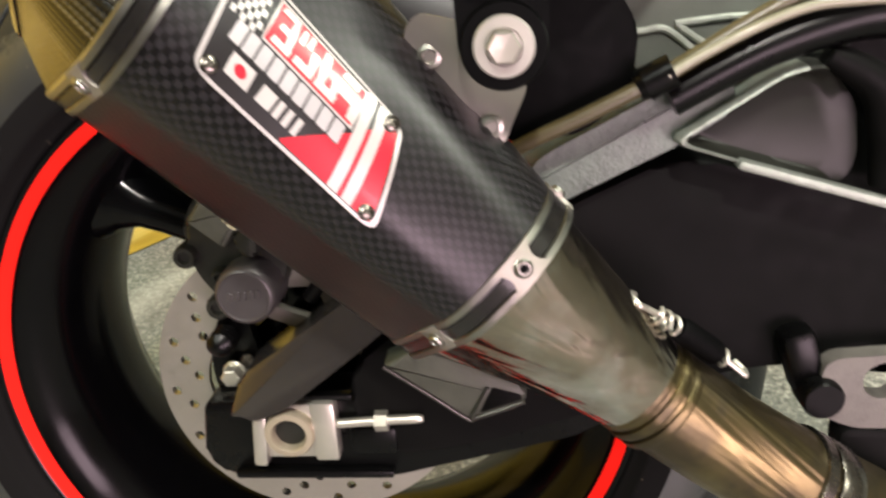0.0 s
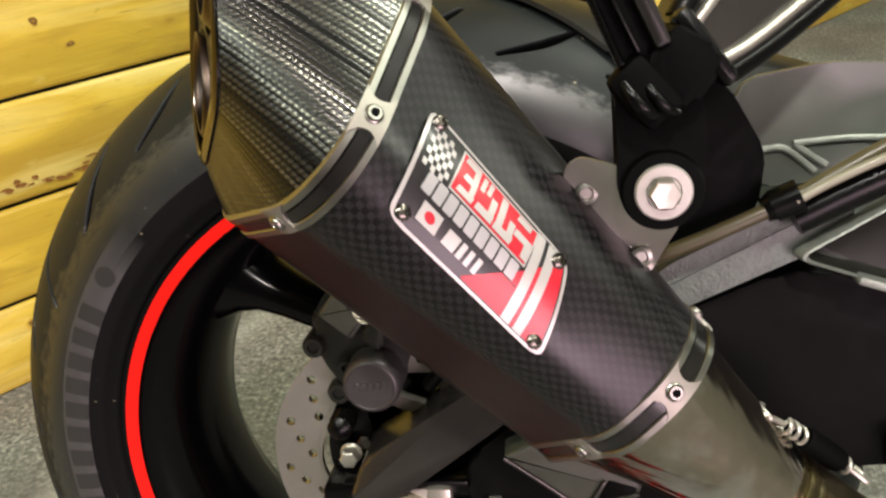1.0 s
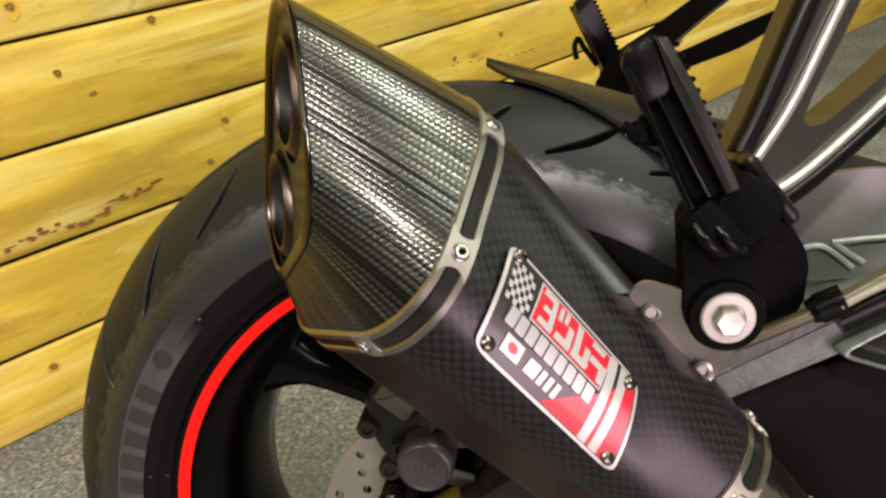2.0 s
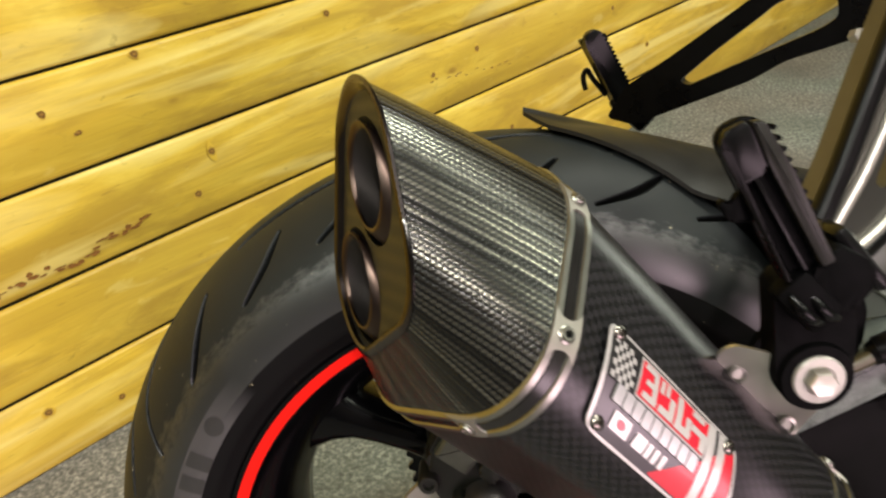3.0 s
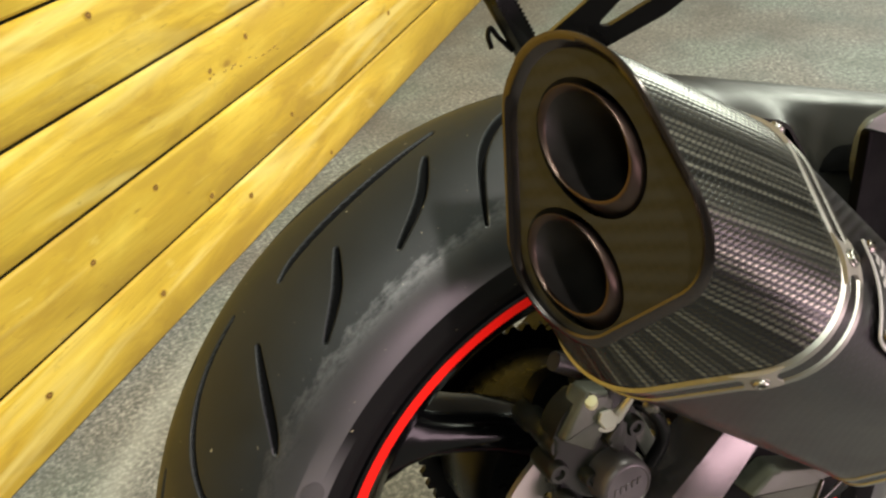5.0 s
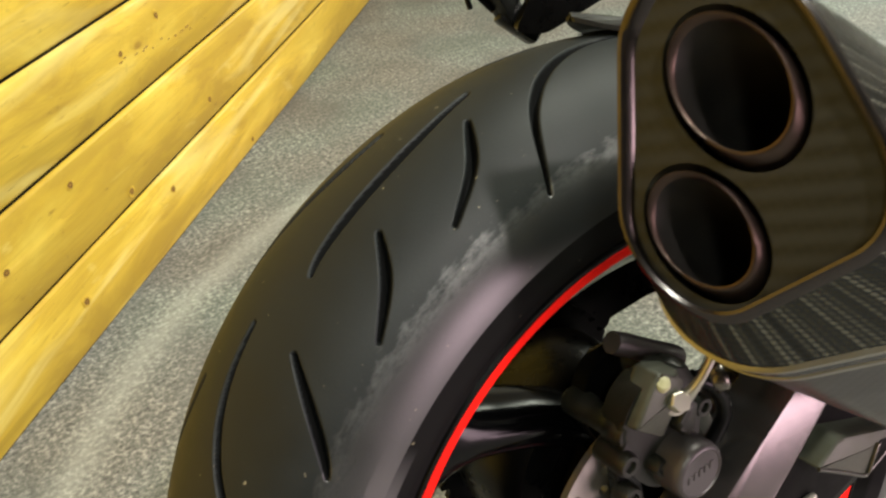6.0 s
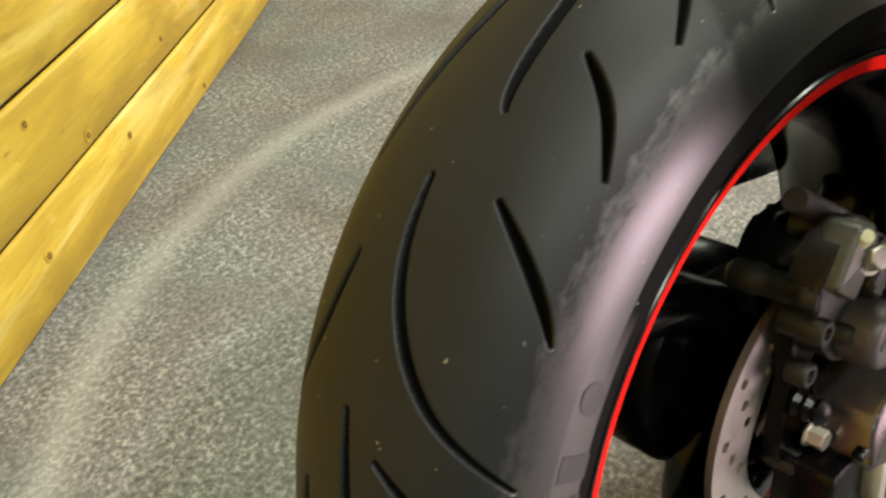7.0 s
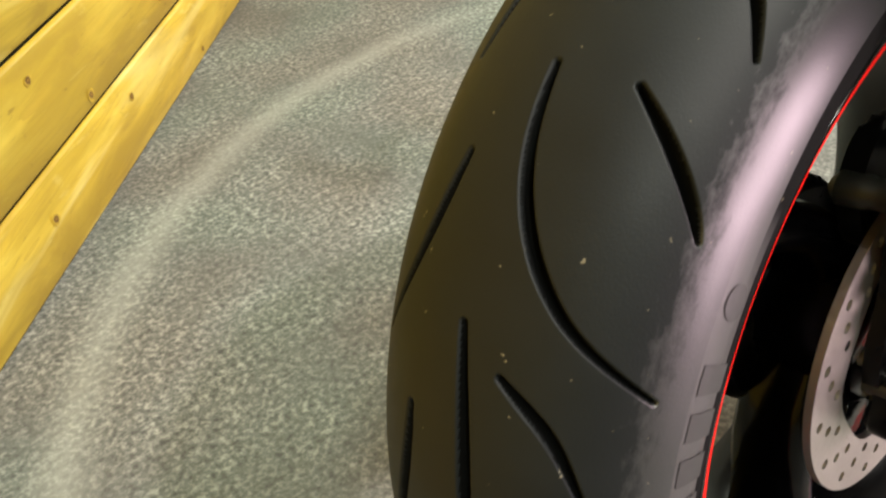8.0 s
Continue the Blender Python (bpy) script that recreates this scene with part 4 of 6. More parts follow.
def can_bolts(can):
    for s, w, t in ((0.2158, 0.2542, 0), (0.1536, 0.2504, 0), (0.259, 0.2014, 0), (0.213, 0.2531, 1), (0.1559, 0.2371, 1), (0.2377, 0.203, 1)):
        p, n = normal_at(s, w, t)
        c = ex(p.x + n.x * 0.0016, p.y + n.y * 0.0016, can_run(t, p.y))
        # the tab lies along the slanting band and bends with it
        side = Vector((-n.y, n.x)) * 0.004
        ahead, behind = p + side, p - side
        along = (ex(ahead.x, ahead.y, can_run(t, ahead.y)) - ex(behind.x, behind.y, can_run(t, behind.y))).normalized()
        d = ex(n.x, n.y, 0)
        d = (d - along * d.dot(along)).normalized()
        across = d.cross(along).normalized()
        m = Matrix.Translation(c) @ Matrix(((*across, 0), (*along, 0), (*d, 0), (0, 0, 0, 1))).transposed()
        half = 0.0073 * abs(across.dot(ex(0, 0, 1)))
        bm = bmesh.new()
        grid = []
        for a in range(9):
            v = -1 + a / 4
            end = 0.0072 + 0.0048 * abs(v) ** 2.2
            grid.append([[bm.verts.new(m @ Vector((v * half, u, h - u * u / 0.075))) for u in (end * (b / 4 - 1) for b in range(9))] for h in (-0.0022, 0.0002)])
        for a in range(8):
            for b in range(8):
                for k in (0, 1):
                    bm.faces.new((grid[a][k][b], grid[a + 1][k][b], grid[a + 1][k][b + 1], grid[a][k][b + 1]))
            for b in (0, 8):
                bm.faces.new((grid[a][0][b], grid[a + 1][0][b], grid[a + 1][1][b], grid[a][1][b]))
        for a in (0, 8):
            for b in range(8):
                bm.faces.new((grid[a][0][b], grid[a][0][b + 1], grid[a][1][b + 1], grid[a][1][b]))
        bike("band_tab", bm, TAB_STEEL, can)
        bm = lathe(bmesh.new(), [(0.0043, -0.0004), (0.0043, 0.0006), (0.0036, 0.0010), (0.0035, 0.0018), (0.0030, 0.0023), (0.0020, 0.0023), (0.0017, 0.0006), (0.0003, 0.0006)], m, 20)
        bolt = bike("band_bolt", bm, STEEL, can)
        bike("socket", lathe(bmesh.new(), [(0.0017, 0.0006), (0.0017, 0.0012), (0.0003, 0.0012)], m, 6), BLACK_PLASTIC, bolt)


def badge(can):
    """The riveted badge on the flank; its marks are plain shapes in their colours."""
    corner = {k: ex(*v) for k, v in {"tl": (0.2322, 0.2410, -0.1640), "bl": (0.1920, 0.2672, -0.1500), "br": (0.1845, 0.2592, -0.0585), "tr": (0.2225, 0.2462, -0.0770)}.items()}

    def lay(a, b, up=0.0):
        """a from the rear edge to the front, b from the lower edge to the upper."""
        lo = corner["bl"].lerp(corner["br"], a)
        hi = corner["tl"].lerp(corner["tr"], a)
        p = lo.lerp(hi, b)
        n = (corner["br"] - corner["bl"]).cross(corner["tl"] - corner["bl"]).normalized()
        if n.y > 0:
            n = -n
        bulge = 0.0042 * (1 - (2 * b - 1) ** 2) + 0.0012
        return p + n * (bulge + up)

    def sheet(name, outline, up, material, thick=0.0008, label="", cut=7):
        bm = bmesh.new()
        pts = []
        for i, p in enumerate(outline):
            q = outline[(i + 1) % len(outline)]
            for k in range(cut):
                pts.append((p[0] + (q[0] - p[0]) * k / cut, p[1] + (q[1] - p[1]) * k / cut))
        # bands across so that the sheet follows the curve
        bs = [p[1] for p in pts]
        lo, hi = min(bs), max(bs)
        vs = [bm.verts.new((p[0], p[1], 0)) for p in pts]
        bm.faces.new(vs)
        for k in range(1, 8):
            bmesh.ops.bisect_plane(bm, geom=list(bm.verts) + list(bm.edges) + list(bm.faces), plane_co=(0, lo + (hi - lo) * k / 8, 0), plane_no=(0, 1, 0))
        r = bmesh.ops.extrude_face_region(bm, geom=list(bm.faces))
        topv = {v for v in r["geom"] if isinstance(v, bmesh.types.BMVert)}
        for v in bm.verts:
            v.co = lay(v.co.x, v.co.y, up + (thick if v in topv else 0.0))
        return bike(name, bm, material, can, label, smooth=30)

    full = round_poly([(0, 0), (1, 0), (1, 1), (0, 1)], 0.1, 4)
    inner = [(0.022 + 0.956 * a, 0.03 + 0.94 * b) for a, b in full]
    sheet("badge_plate", full, 0.0, BADGE_WHITE, label="silver-edged badge plate", cut=2)
    sheet("badge_field", inner, 0.0009, BADGE_BLACK, 0.0003, "glossy black badge field", cut=2)
    sheet("badge_red_corner", round_poly([(0.44, 0.04), (0.965, 0.04), (0.968, 0.93), (0.93, 0.88), (0.76, 0.55)], 0.03, 3), 0.0013, BADGE_RED, 0.0002, "glossy red badge corner", cut=2)
    for a in (0.735, 0.815):
        sheet("badge_stripe", [(a - 0.02, 0.035), (a + 0.035, 0.035), (a + 0.095, 0.955), (a + 0.04, 0.955)], 0.0016, BADGE_WHITE, 0.0002)
    sheet("badge_panel_rim", [(0.215, 0.54), (0.735, 0.54), (0.775, 0.935), (0.24, 0.935)], 0.0019, BADGE_WHITE, 0.0002)
    sheet("badge_red_panel", [(0.225, 0.56), (0.725, 0.56), (0.762, 0.915), (0.25, 0.915)], 0.0022, BADGE_RED, 0.0002, "red badge panel")
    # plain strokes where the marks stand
    strokes = [(0.258, 0.350, 0.850, 0.905), (0.270, 0.350, 0.715, 0.770), (0.250, 0.350, 0.578, 0.640), (0.320, 0.352, 0.578, 0.905),
               (0.376, 0.402, 0.760, 0.890), (0.418, 0.444, 0.780, 0.900), (0.372, 0.480, 0.583, 0.655), (0.446, 0.484, 0.583, 0.800),
               (0.505, 0.545, 0.600, 0.900), (0.495, 0.612, 0.580, 0.655), (0.575, 0.612, 0.580, 0.780),
               (0.625, 0.716, 0.845, 0.905), (0.622, 0.730, 0.700, 0.768), (0.690, 0.730, 0.580, 0.768)]
    for x0, x1, y0, y1 in strokes:
        sheet("badge_stroke", [(x0, y0), (x1, y0), (x1 + 0.012, y1), (x0 + 0.012, y1)], 0.0025, BADGE_WHITE, 0.0003, cut=2)
    for k in range(9):
        x = 0.085 + 0.0685 * k
        sheet("badge_bar", round_poly([(x, 0.345), (x + 0.058, 0.345), (x + 0.072, 0.515), (x + 0.014, 0.515)], 0.012, 2), 0.0019, BADGE_SILVER, 0.0012, cut=1)
    for x, w in ((0.285, 0.075), (0.375, 0.03), (0.425, 0.028), (0.475, 0.028)):
        sheet("badge_bar", [(x, 0.14), (x + w, 0.14), (x + w + 0.02, 0.285), (x + 0.02, 0.285)], 0.0019, BADGE_WHITE, 0.0003, cut=2)
    sheet("badge_flag", [(0.125, 0.135), (0.245, 0.135), (0.255, 0.305), (0.135, 0.305)], 0.0019, BADGE_WHITE, 0.0003)
    sheet("badge_dot", [(0.19 + 0.03 * math.cos(a), 0.22 + 0.045 * math.sin(a)) for a in [2 * math.pi * i / 14 for i in range(14)]], 0.0023, BADGE_RED, 0.0003, cut=1)
    for i in range(6):
        for j in range(7):
            if (i + j) % 2 == 0:
                x, y = 0.045 + 0.026 * i, 0.53 + 0.053 * j
                sheet("badge_check", [(x, y), (x + 0.026, y), (x + 0.026, y + 0.053), (x, y + 0.053)], 0.0014, BADGE_WHITE, 0.0002, cut=1)
    for a, b in ((0.065, 0.935), (0.065, 0.1), (0.93, 0.1), (0.93, 0.9)):
        p = lay(a, b, 0.0012)
        n = (lay(a, b, 0.01) - lay(a, b, 0.0)).normalized()
        bm = lathe(bmesh.new(), [(0.0036, 0.0), (0.0036, 0.0008), (0.0026, 0.0018), (0.0012, 0.002), (0.0010, 0.0012)], aim(p, n), 18)
        bike("rivet", bm, STEEL_DARK, can)


def cone_and_pipe(can):
    # from the three-cornered can to the round pipe
    n = 96
    start = section(FRONT, -0.0015)
    mid = Vector((0.189, 0.188))
    rings = []
    for k in range(11):
        t = k / 10
        ring = []
        for i, p in enumerate(start):
            a = math.atan2(p.y - 0.206, p.x - 0.184)
            q = mid + Vector((math.cos(a), math.sin(a))) * 0.0285
            ring.append(ex(*p.lerp(q, t ** 0.9), 0.0 + 0.106 * t))
        rings.append(ring)
    bm = bmesh.new()
    loft(bm, rings, [0] * 11, uv=False)
    bike("cone", bm, TITANIUM, can, "welded bare steel cone with heat haze")
    axis = [ex(0.189, 0.188, 0.10), ex(0.191, 0.187, 0.13), ex(0.197, 0.184, 0.18), ex(0.207, 0.178, 0.24), ex(0.222, 0.165, 0.32), ex(0.24, 0.14, 0.42)]
    for run, r in ((0.104, 0.0292), (0.112, 0.0296), (0.120, 0.0292)):
        bm = lathe(bmesh.new(), [(r - 0.002, -0.003), (r - 0.0002, -0.0026), (r + 0.0005, 0.0), (r - 0.0002, 0.0026), (r - 0.002, 0.003)], aim(ex(0.189, 0.188, run), ex(0.05, -0.02, 1)), 48)
        bike("collar_bead", bm, HOT_PIPE, can)
    pipe = bike("exhaust_pipe", tube(bmesh.new(), axis, 0.0283, 48, 8), HOT_PIPE, None, "straw-coloured heat-tinted exhaust pipe")
    # dark clamp where the pipe goes on
    for run, r, wide in ((0.212, 0.0300, 0.004), (0.226, 0.0312, 0.008)):
        bm = lathe(bmesh.new(), [(r - 0.003, -wide), (r, -wide), (r + 0.001, -wide * 0.8), (r + 0.001, wide * 0.8), (r, wide), (r - 0.003, wide)], aim(ex(0.189 + 0.0095 * (run / 0.212) ** 2 + 0.003, 0.181, run), ex(0.17, -0.1, 1)), 48)
        bike("pipe_clamp", bm, STEEL_DARK, pipe, "dark steel pipe clamp")
    # retaining spring in its black sleeve
    a, b = ex(0.2245, 0.198, 0.078), ex(0.228, 0.186, 0.128)
    d = (b - a).normalized()
    side = d.cross(Vector((0, 1, 0))).normalized()
    up = d.cross(side)
    coil = [a + d * (0.052 * k / 60) + 0.0042 * (side * math.cos(k * 0.9) + up * math.sin(k * 0.9)) for k in range(61)]
    spring = bike("spring", tube(bmesh.new(), coil, 0.0011, 8, 2), ZINC, None, "steel retaining spring with a rubber sleeve")
    bike("spring_sleeve", tube(bmesh.new(), [a.lerp(b, 0.30), a.lerp(b, 0.4), a.lerp(b, 0.8), a.lerp(b, 0.88)], [0.0058, 0.0068, 0.0068, 0.0056], 20, 4), BLACK_PLASTIC, spring)
    for p, q in ((a, -1), (b, 1)):
        hook = [p, p + d * 0.008 * q + up * 0.002, p + d * 0.014 * q + up * 0.004, p + d * 0.017 * q - up * 0.003, p + d * 0.012 * q - up * 0.007]
        bike("spring_hook", tube(bmesh.new(), hook, 0.0016, 8, 6), ZINC, spring)


def tread_r(y):
    """The tyre's radius at a place across it."""
    return CORE + RISE * math.sqrt(max(0.0, 1 - ((y - SHIFT) / HALF) ** 2))


def hugger():
    """Rear mudguard, pointed at the back, closing round the front of the tyre."""
    bm = bmesh.new()
    rows = []
    n = 16
    for i in range(40):
        t = i / 39
        phi = 95.0 + 60 * t
        half = 0.004 + 0.084 * min(1, (t / 0.55)) ** 0.7
        ring = []
        for thick in (0.0, 0.003):
            for j in range(n + 1):
                v = -1 + 2 * j / n
                y = half * v
                drop = 0.020 * abs(v) ** 2.2 * min(1, t / 0.25) + (0.02 + 0.10 * t) * max(0, abs(v) - 0.6) / 0.4 * min(1, max(0, (t - 0.45) / 0.2))
                ridge = 0.003 * math.exp(-(v / 0.3) ** 2)
                top = 0.3507 / (math.sin(radians(phi)) - 0.325 * math.cos(radians(phi)))
                r = max(top - drop + ridge, tread_r(y) + 0.004) + thick
                ring.append(bm.verts.new(at_angle(phi, r, y)))
        rows.append(ring)
    k = n + 1
    for a, b in zip(rows, rows[1:]):
        for j in range(n):
            bm.faces.new((a[j], b[j], b[j + 1], a[j + 1]))
            bm.faces.new((a[k + j], a[k + j + 1], b[k + j + 1], b[k + j]))
        bm.faces.new((a[0], a[k], b[k], b[0]))
        bm.faces.new((a[n], b[n], b[k + n], a[k + n]))
    for r in (rows[0], rows[-1]):
        for j in range(n):
            bm.faces.new((r[j], r[j + 1], r[k + j + 1], r[k + j]))
    guard = bike("rear_hugger", bm, HUGGER, None, "dull black plastic rear hugger with a pointed tail")
    # strip added under the guard; its black stands in for shade on the tyre
    bm = bmesh.new()
    rows = []
    for i in range(30):
        t = i / 29
        phi = 98.5 + 56 * t
        top = 0.3507 / (math.sin(radians(phi)) - 0.325 * math.cos(radians(phi)))
        half = (0.004 + 0.084 * min(1, ((phi - 95) / 60 / 0.55)) ** 0.7) * 0.90
        ring = []
        for j in range(13):
            v = -1 + j / 6
            r = top - 0.0065 - 0.020 * abs(v) ** 2.2 - 0.030 * max(0, abs(v) - 0.55) / 0.45 * min(1, t / 0.15)
            r = max(r, tread_r(half * v) + 0.0015)
            ring.append(bm.verts.new(at_angle(phi, r, half * v)))
        rows.append(ring)
    for a, b in zip(rows, rows[1:]):
        for j in range(12):
            bm.faces.new((a[j], b[j], b[j + 1], a[j + 1]))
    bmesh.ops.solidify(bm, geom=list(bm.faces), thickness=0.0015)
    bike("inner_skirt", bm, BLACK_PLASTIC, guard, "matte black strip added for the shade under the hugger")
    return guard


rear_wheel()
brake_disc()
exhaust()
hugger()


def bar(bm, a, b, width, thick, bevel=0.003, side=(0, 1, 0)):
    """A rectangular bar from a to b; thick lies along side."""
    a, b = Vector(a), Vector(b)
    z = (b - a).normalized()
    y = (Vector(side) - z * Vector(side).dot(z)).normalized()
    x = y.cross(z)
    m = Matrix(((*x, 0), (*y, 0), (*z, 0), (0, 0, 0, 1))).transposed()
    box(bm, (width, thick, (b - a).length), Matrix.Translation((a + b) / 2) @ m, bevel)
    return bm


def bolt_at(name, p, direction, radius, height, material, parent, sides=6, washer=0.0):
    m = aim(p, direction)
    bm = bmesh.new()
    if washer:
        lathe(bm, [(washer, 0), (washer, 0.0012), (washer - 0.0006, 0.0018), (radius * 0.5, 0.0018)], m, 28)
    lathe(bm, [(radius, 0.0015), (radius, height - 0.0008), (radius * 0.86, height)], m, sides)
    return bike(name, bm, material, parent, smooth=30)


OUT = (0, -1, 0)


def swingarm():
    # recessed web between the upper beam and the lower arm
    web = round_poly([(0.035, 0.03), (0.15, 0.125), (0.24, 0.165), (0.36, 0.125), (0.50, 0.09), (0.50, 0.024), (0.36, 0.025), (0.32, 0.033), (0.29, 0.032), (0.262, 0.0268), (0.20, 0.005), (0.12, -0.02), (0.05, -0.03)], 0.02, 4)
    arm = bike("swingarm", slab(bmesh.new(), web, -0.126, -0.095, 0.004), SWING_DARK, None, "dark painted cast swingarm")
    # upper beam rising to the front
    front = [(0.132, 0.145), (0.165, 0.172), (0.232, 0.205), (0.262, 0.213), (0.262, 0.190), (0.235, 0.1735), (0.19, 0.1525), (0.148, 0.133)]
    bike("cast_head", slab(bmesh.new(), round_poly(front, 0.005, 3), -0.1395, -0.088, 0.004), SWING_GREY, arm, "rough grey cast head of the beam")
    beam = [(-0.042, 0.006), (-0.030, 0.0335), (0.05, 0.088), (0.135, 0.147), (0.148, 0.131), (0.05, 0.054), (0.0, 0.0155), (-0.02, 0.006)]
    bm = slab(bmesh.new(), round_poly(beam, 0.006, 3), -0.1335, -0.088, 0.003)
    for v in bm.verts:
        if v.co.y < -0.12:
            v.co.y -= 0.28 * (0.054 + 0.69 * v.co.x - v.co.z) - 0.006
    bike("upper_beam", bm, BEAM_ALLOY, arm, "satin alloy upper beam")
    # forked front: a three-cornered hollow inside a rounded rim
    rim = round_poly([(0.2285, 0.1765), (0.285, 0.2105), (0.304, 0.213), (0.324, 0.190), (0.327, 0.160), (0.320, 0.1465), (0.275, 0.1605)], 0.010, 6)
    cx, cz = 0.287, 0.178
    rows = []
    bm = bmesh.new()
    for scale, y in ((1.05, -0.128), (1.03, -0.1455), (1.0, -0.150), (0.965, -0.1505), (0.93, -0.147), (0.84, -0.136), (0.74, -0.1335)):
        row = []
        for x, z in rim:
            x, z = cx + (x - cx) * scale, cz + (z - cz) * scale
            ease = min(1.0, max(0.0, (x - 0.300) / 0.016))
            row.append(bm.verts.new((x, y + (-0.1335 - y) * ease * ease * (3 - 2 * ease) * (1.0 if y < -0.1335 else 0.0), z)))
        rows.append(row)
    for k, (a, b) in enumerate(zip(rows, rows[1:])):
        for i in range(len(a)):
            f = bm.faces.new((a[i], b[i], b[(i + 1) % len(a)], a[(i + 1) % len(a)]))
            # rim faces get the bright colour of edges that catch the lamp
            f.material_index = 0 if k < 4 and (a[i].co.x < 0.292 or a[i].co.z < 0.155 and a[i].co.x < 0.31) else 1
    bm.faces.new(rows[-1]).material_index = 1
    bike("pocket", bm, (LIT_EDGE, POCKET_MAT), arm, "smooth hollow of the swingarm inside a cast rim coloured as lit", smooth=50)
    bike("rib", bar(bmesh.new(), (0.262, -0.1475, 0.1645), (0.365, -0.150, 0.132), 0.0055, 0.012, 0.0025), LIT_EDGE, arm)
    bike("rib", tube(bmesh.new(), [(0.303, -0.146, 0.217), (0.330, -0.143, 0.200), (0.340, -0.143, 0.175), (0.340, -0.145, 0.148)], [0.006, 0.010, 0.012, 0.009], 16, 6), SWING_DARK, arm)
    outer = round_poly([(0.325, 0.222), (0.52, 0.22), (0.52, 0.09), (0.33, 0.136), (0.285, 0.152), (0.285, 0.20)], 0.01, 3)
    bike("outer_web", slab(bmesh.new(), outer, -0.1275, -0.12, 0.006), SWING_DARK, arm)
    # lower arm and the slotted axle end
    low = round_poly([(-0.062, 0.010), (-0.066, -0.03), (-0.05, -0.046), (0.062, -0.047), (0.18, -0.018), (0.275, 0.035), (0.275, 0.06), (0.17, 0.03), (0.09, 0.01), (0.06, 0.012)], 0.006, 3)
    bike("lower_arm", slab(bmesh.new(), low, -0.1225, -0.085, 0.003), SATIN_BLACK, arm, "satin black lower arm with the axle slot")
    bike("slot_rim", bar(bmesh.new(), (-0.045, -0.126, -0.0405), (0.062, -0.126, -0.0415), 0.006, 0.008, 0.002), SATIN_BLACK, arm)
    bike("slot_rim", bar(bmesh.new(), (-0.045, -0.126, 0.0175), (0.04, -0.126, 0.0175), 0.004, 0.008, 0.0015), SATIN_BLACK, arm)
    # adjuster block: two pale cheeks round the axle nut
    for x0, x1, z0, z1, tilt in ((-0.0275, -0.018, -0.031, 0.013, 6), (0.0125, 0.0285, -0.027, 0.016, 0)):
        bm = bmesh.new()
        box(bm, (x1 - x0, 0.013, z1 - z0), Matrix.Translation(((x0 + x1) / 2, -0.1275, (z0 + z1) / 2)) @ pose(0, 0, 0, 0, tilt, 0), 0.0022)
        bike("adjuster_block", bm, ZINC, arm, "pale alloy chain adjuster block")
    bm = bmesh.new()
    box(bm, (0.05, 0.010, 0.040), Matrix.Translation((0.0, -0.1245, -0.007)), 0.002)
    bike("adjuster_plate", bm, ZINC, arm)
    bike("axle_nut", lathe(bmesh.new(), [(0.0165, 0.124), (0.0165, 0.1345), (0.0155, 0.1362), (0.0118, 0.1365), (0.0104, 0.1345), (0.0100, 0.10)], Matrix.Translation((-0.0025, 0, -0.006)) @ SIDE, 40), NUT_BRASS, arm, "beige ring nut on the hollow axle")
    # flat dark disc before the plate, standing in for shade in the hollow axle
    bike("axle_bore", lathe(bmesh.new(), [(0.0103, 0.1296), (0.0103, 0.1302)], Matrix.Translation((-0.0025, 0, -0.006)) @ SIDE, 30), CALIPER_MAT, arm)
    bike("adjuster_bolt", tube(bmesh.new(), [(0.027, -0.129, -0.002), (0.055, -0.129, 0.0), (0.080, -0.129, 0.001), (0.0845, -0.129, 0.0012)], [0.0031, 0.0031, 0.0031, 0.0018], 14, 3), ZINC, arm)
    bike("lock_nut", lathe(bmesh.new(), [(0.0068, -0.0042), (0.0068, 0.0042)], aim((0.0575, -0.129, 0.0), (1, 0, 0.03)), 6), ZINC, arm, smooth=20)
    bike("adjuster_cap", bar(bmesh.new(), (0.035, -0.122, -0.017), (0.066, -0.122, -0.017), 0.020, 0.012, 0.003), SATIN_BLACK, arm)
    # the arm on the chain side, with its axle end, seen through the wheel
    far = round_poly([(-0.078, 0.030), (-0.078, -0.034), (-0.04, -0.050), (0.05, -0.030), (0.10, 0.042), (0.16, 0.045), (0.225, 0.032), (0.34, 0.012), (0.48, 0.0), (0.48, 0.11), (0.25, 0.135), (0.12, 0.125), (0.03, 0.075)], 0.010, 4)
    bike("chain_side_arm", slab(bmesh.new(), far, 0.100, 0.132, 0.005), SATIN_BLACK, arm, "satin black arm on the chain side")
    # stand pick-up below the can
    lug = round_poly([(0.064, 0.0485), (0.088, 0.060), (0.150, 0.032), (0.150, 0.022), (0.116, 0.010)], 0.004, 3)
    boss = bike("stand_lug", slab(bmesh.new(), lug, -0.146, -0.12, 0.003), CALIPER_LIT, arm, "grey cast lug on the swingarm")
    # raised rim in a brighter alloy that stands in for its highlight
    bike("lug_rim", tube(bmesh.new(), [(0.0655, -0.1455, 0.0480), (0.090, -0.1460, 0.0300), (0.1135, -0.1460, 0.0118), (0.1185, -0.1460, 0.0120), (0.134, -0.1460, 0.0170), (0.1485, -0.1455, 0.0225)], 0.0015, 10, 6), SATIN_ALLOY, boss, "raised rim of the lug, brightened for its highlight")
    bike("lug_web", bar(bmesh.new(), (0.1165, -0.1465, 0.0125), (0.1275, -0.1465, 0.0330), 0.0022, 0.004, 0.0008), SATIN_ALLOY, boss)
    # dark inset on the lug's face, in place of shade inside a hollow
    hollow = round_poly([(0.1215, 0.0155), (0.1300, 0.0330), (0.1470, 0.0275), (0.1470, 0.0240)], 0.0015, 3)
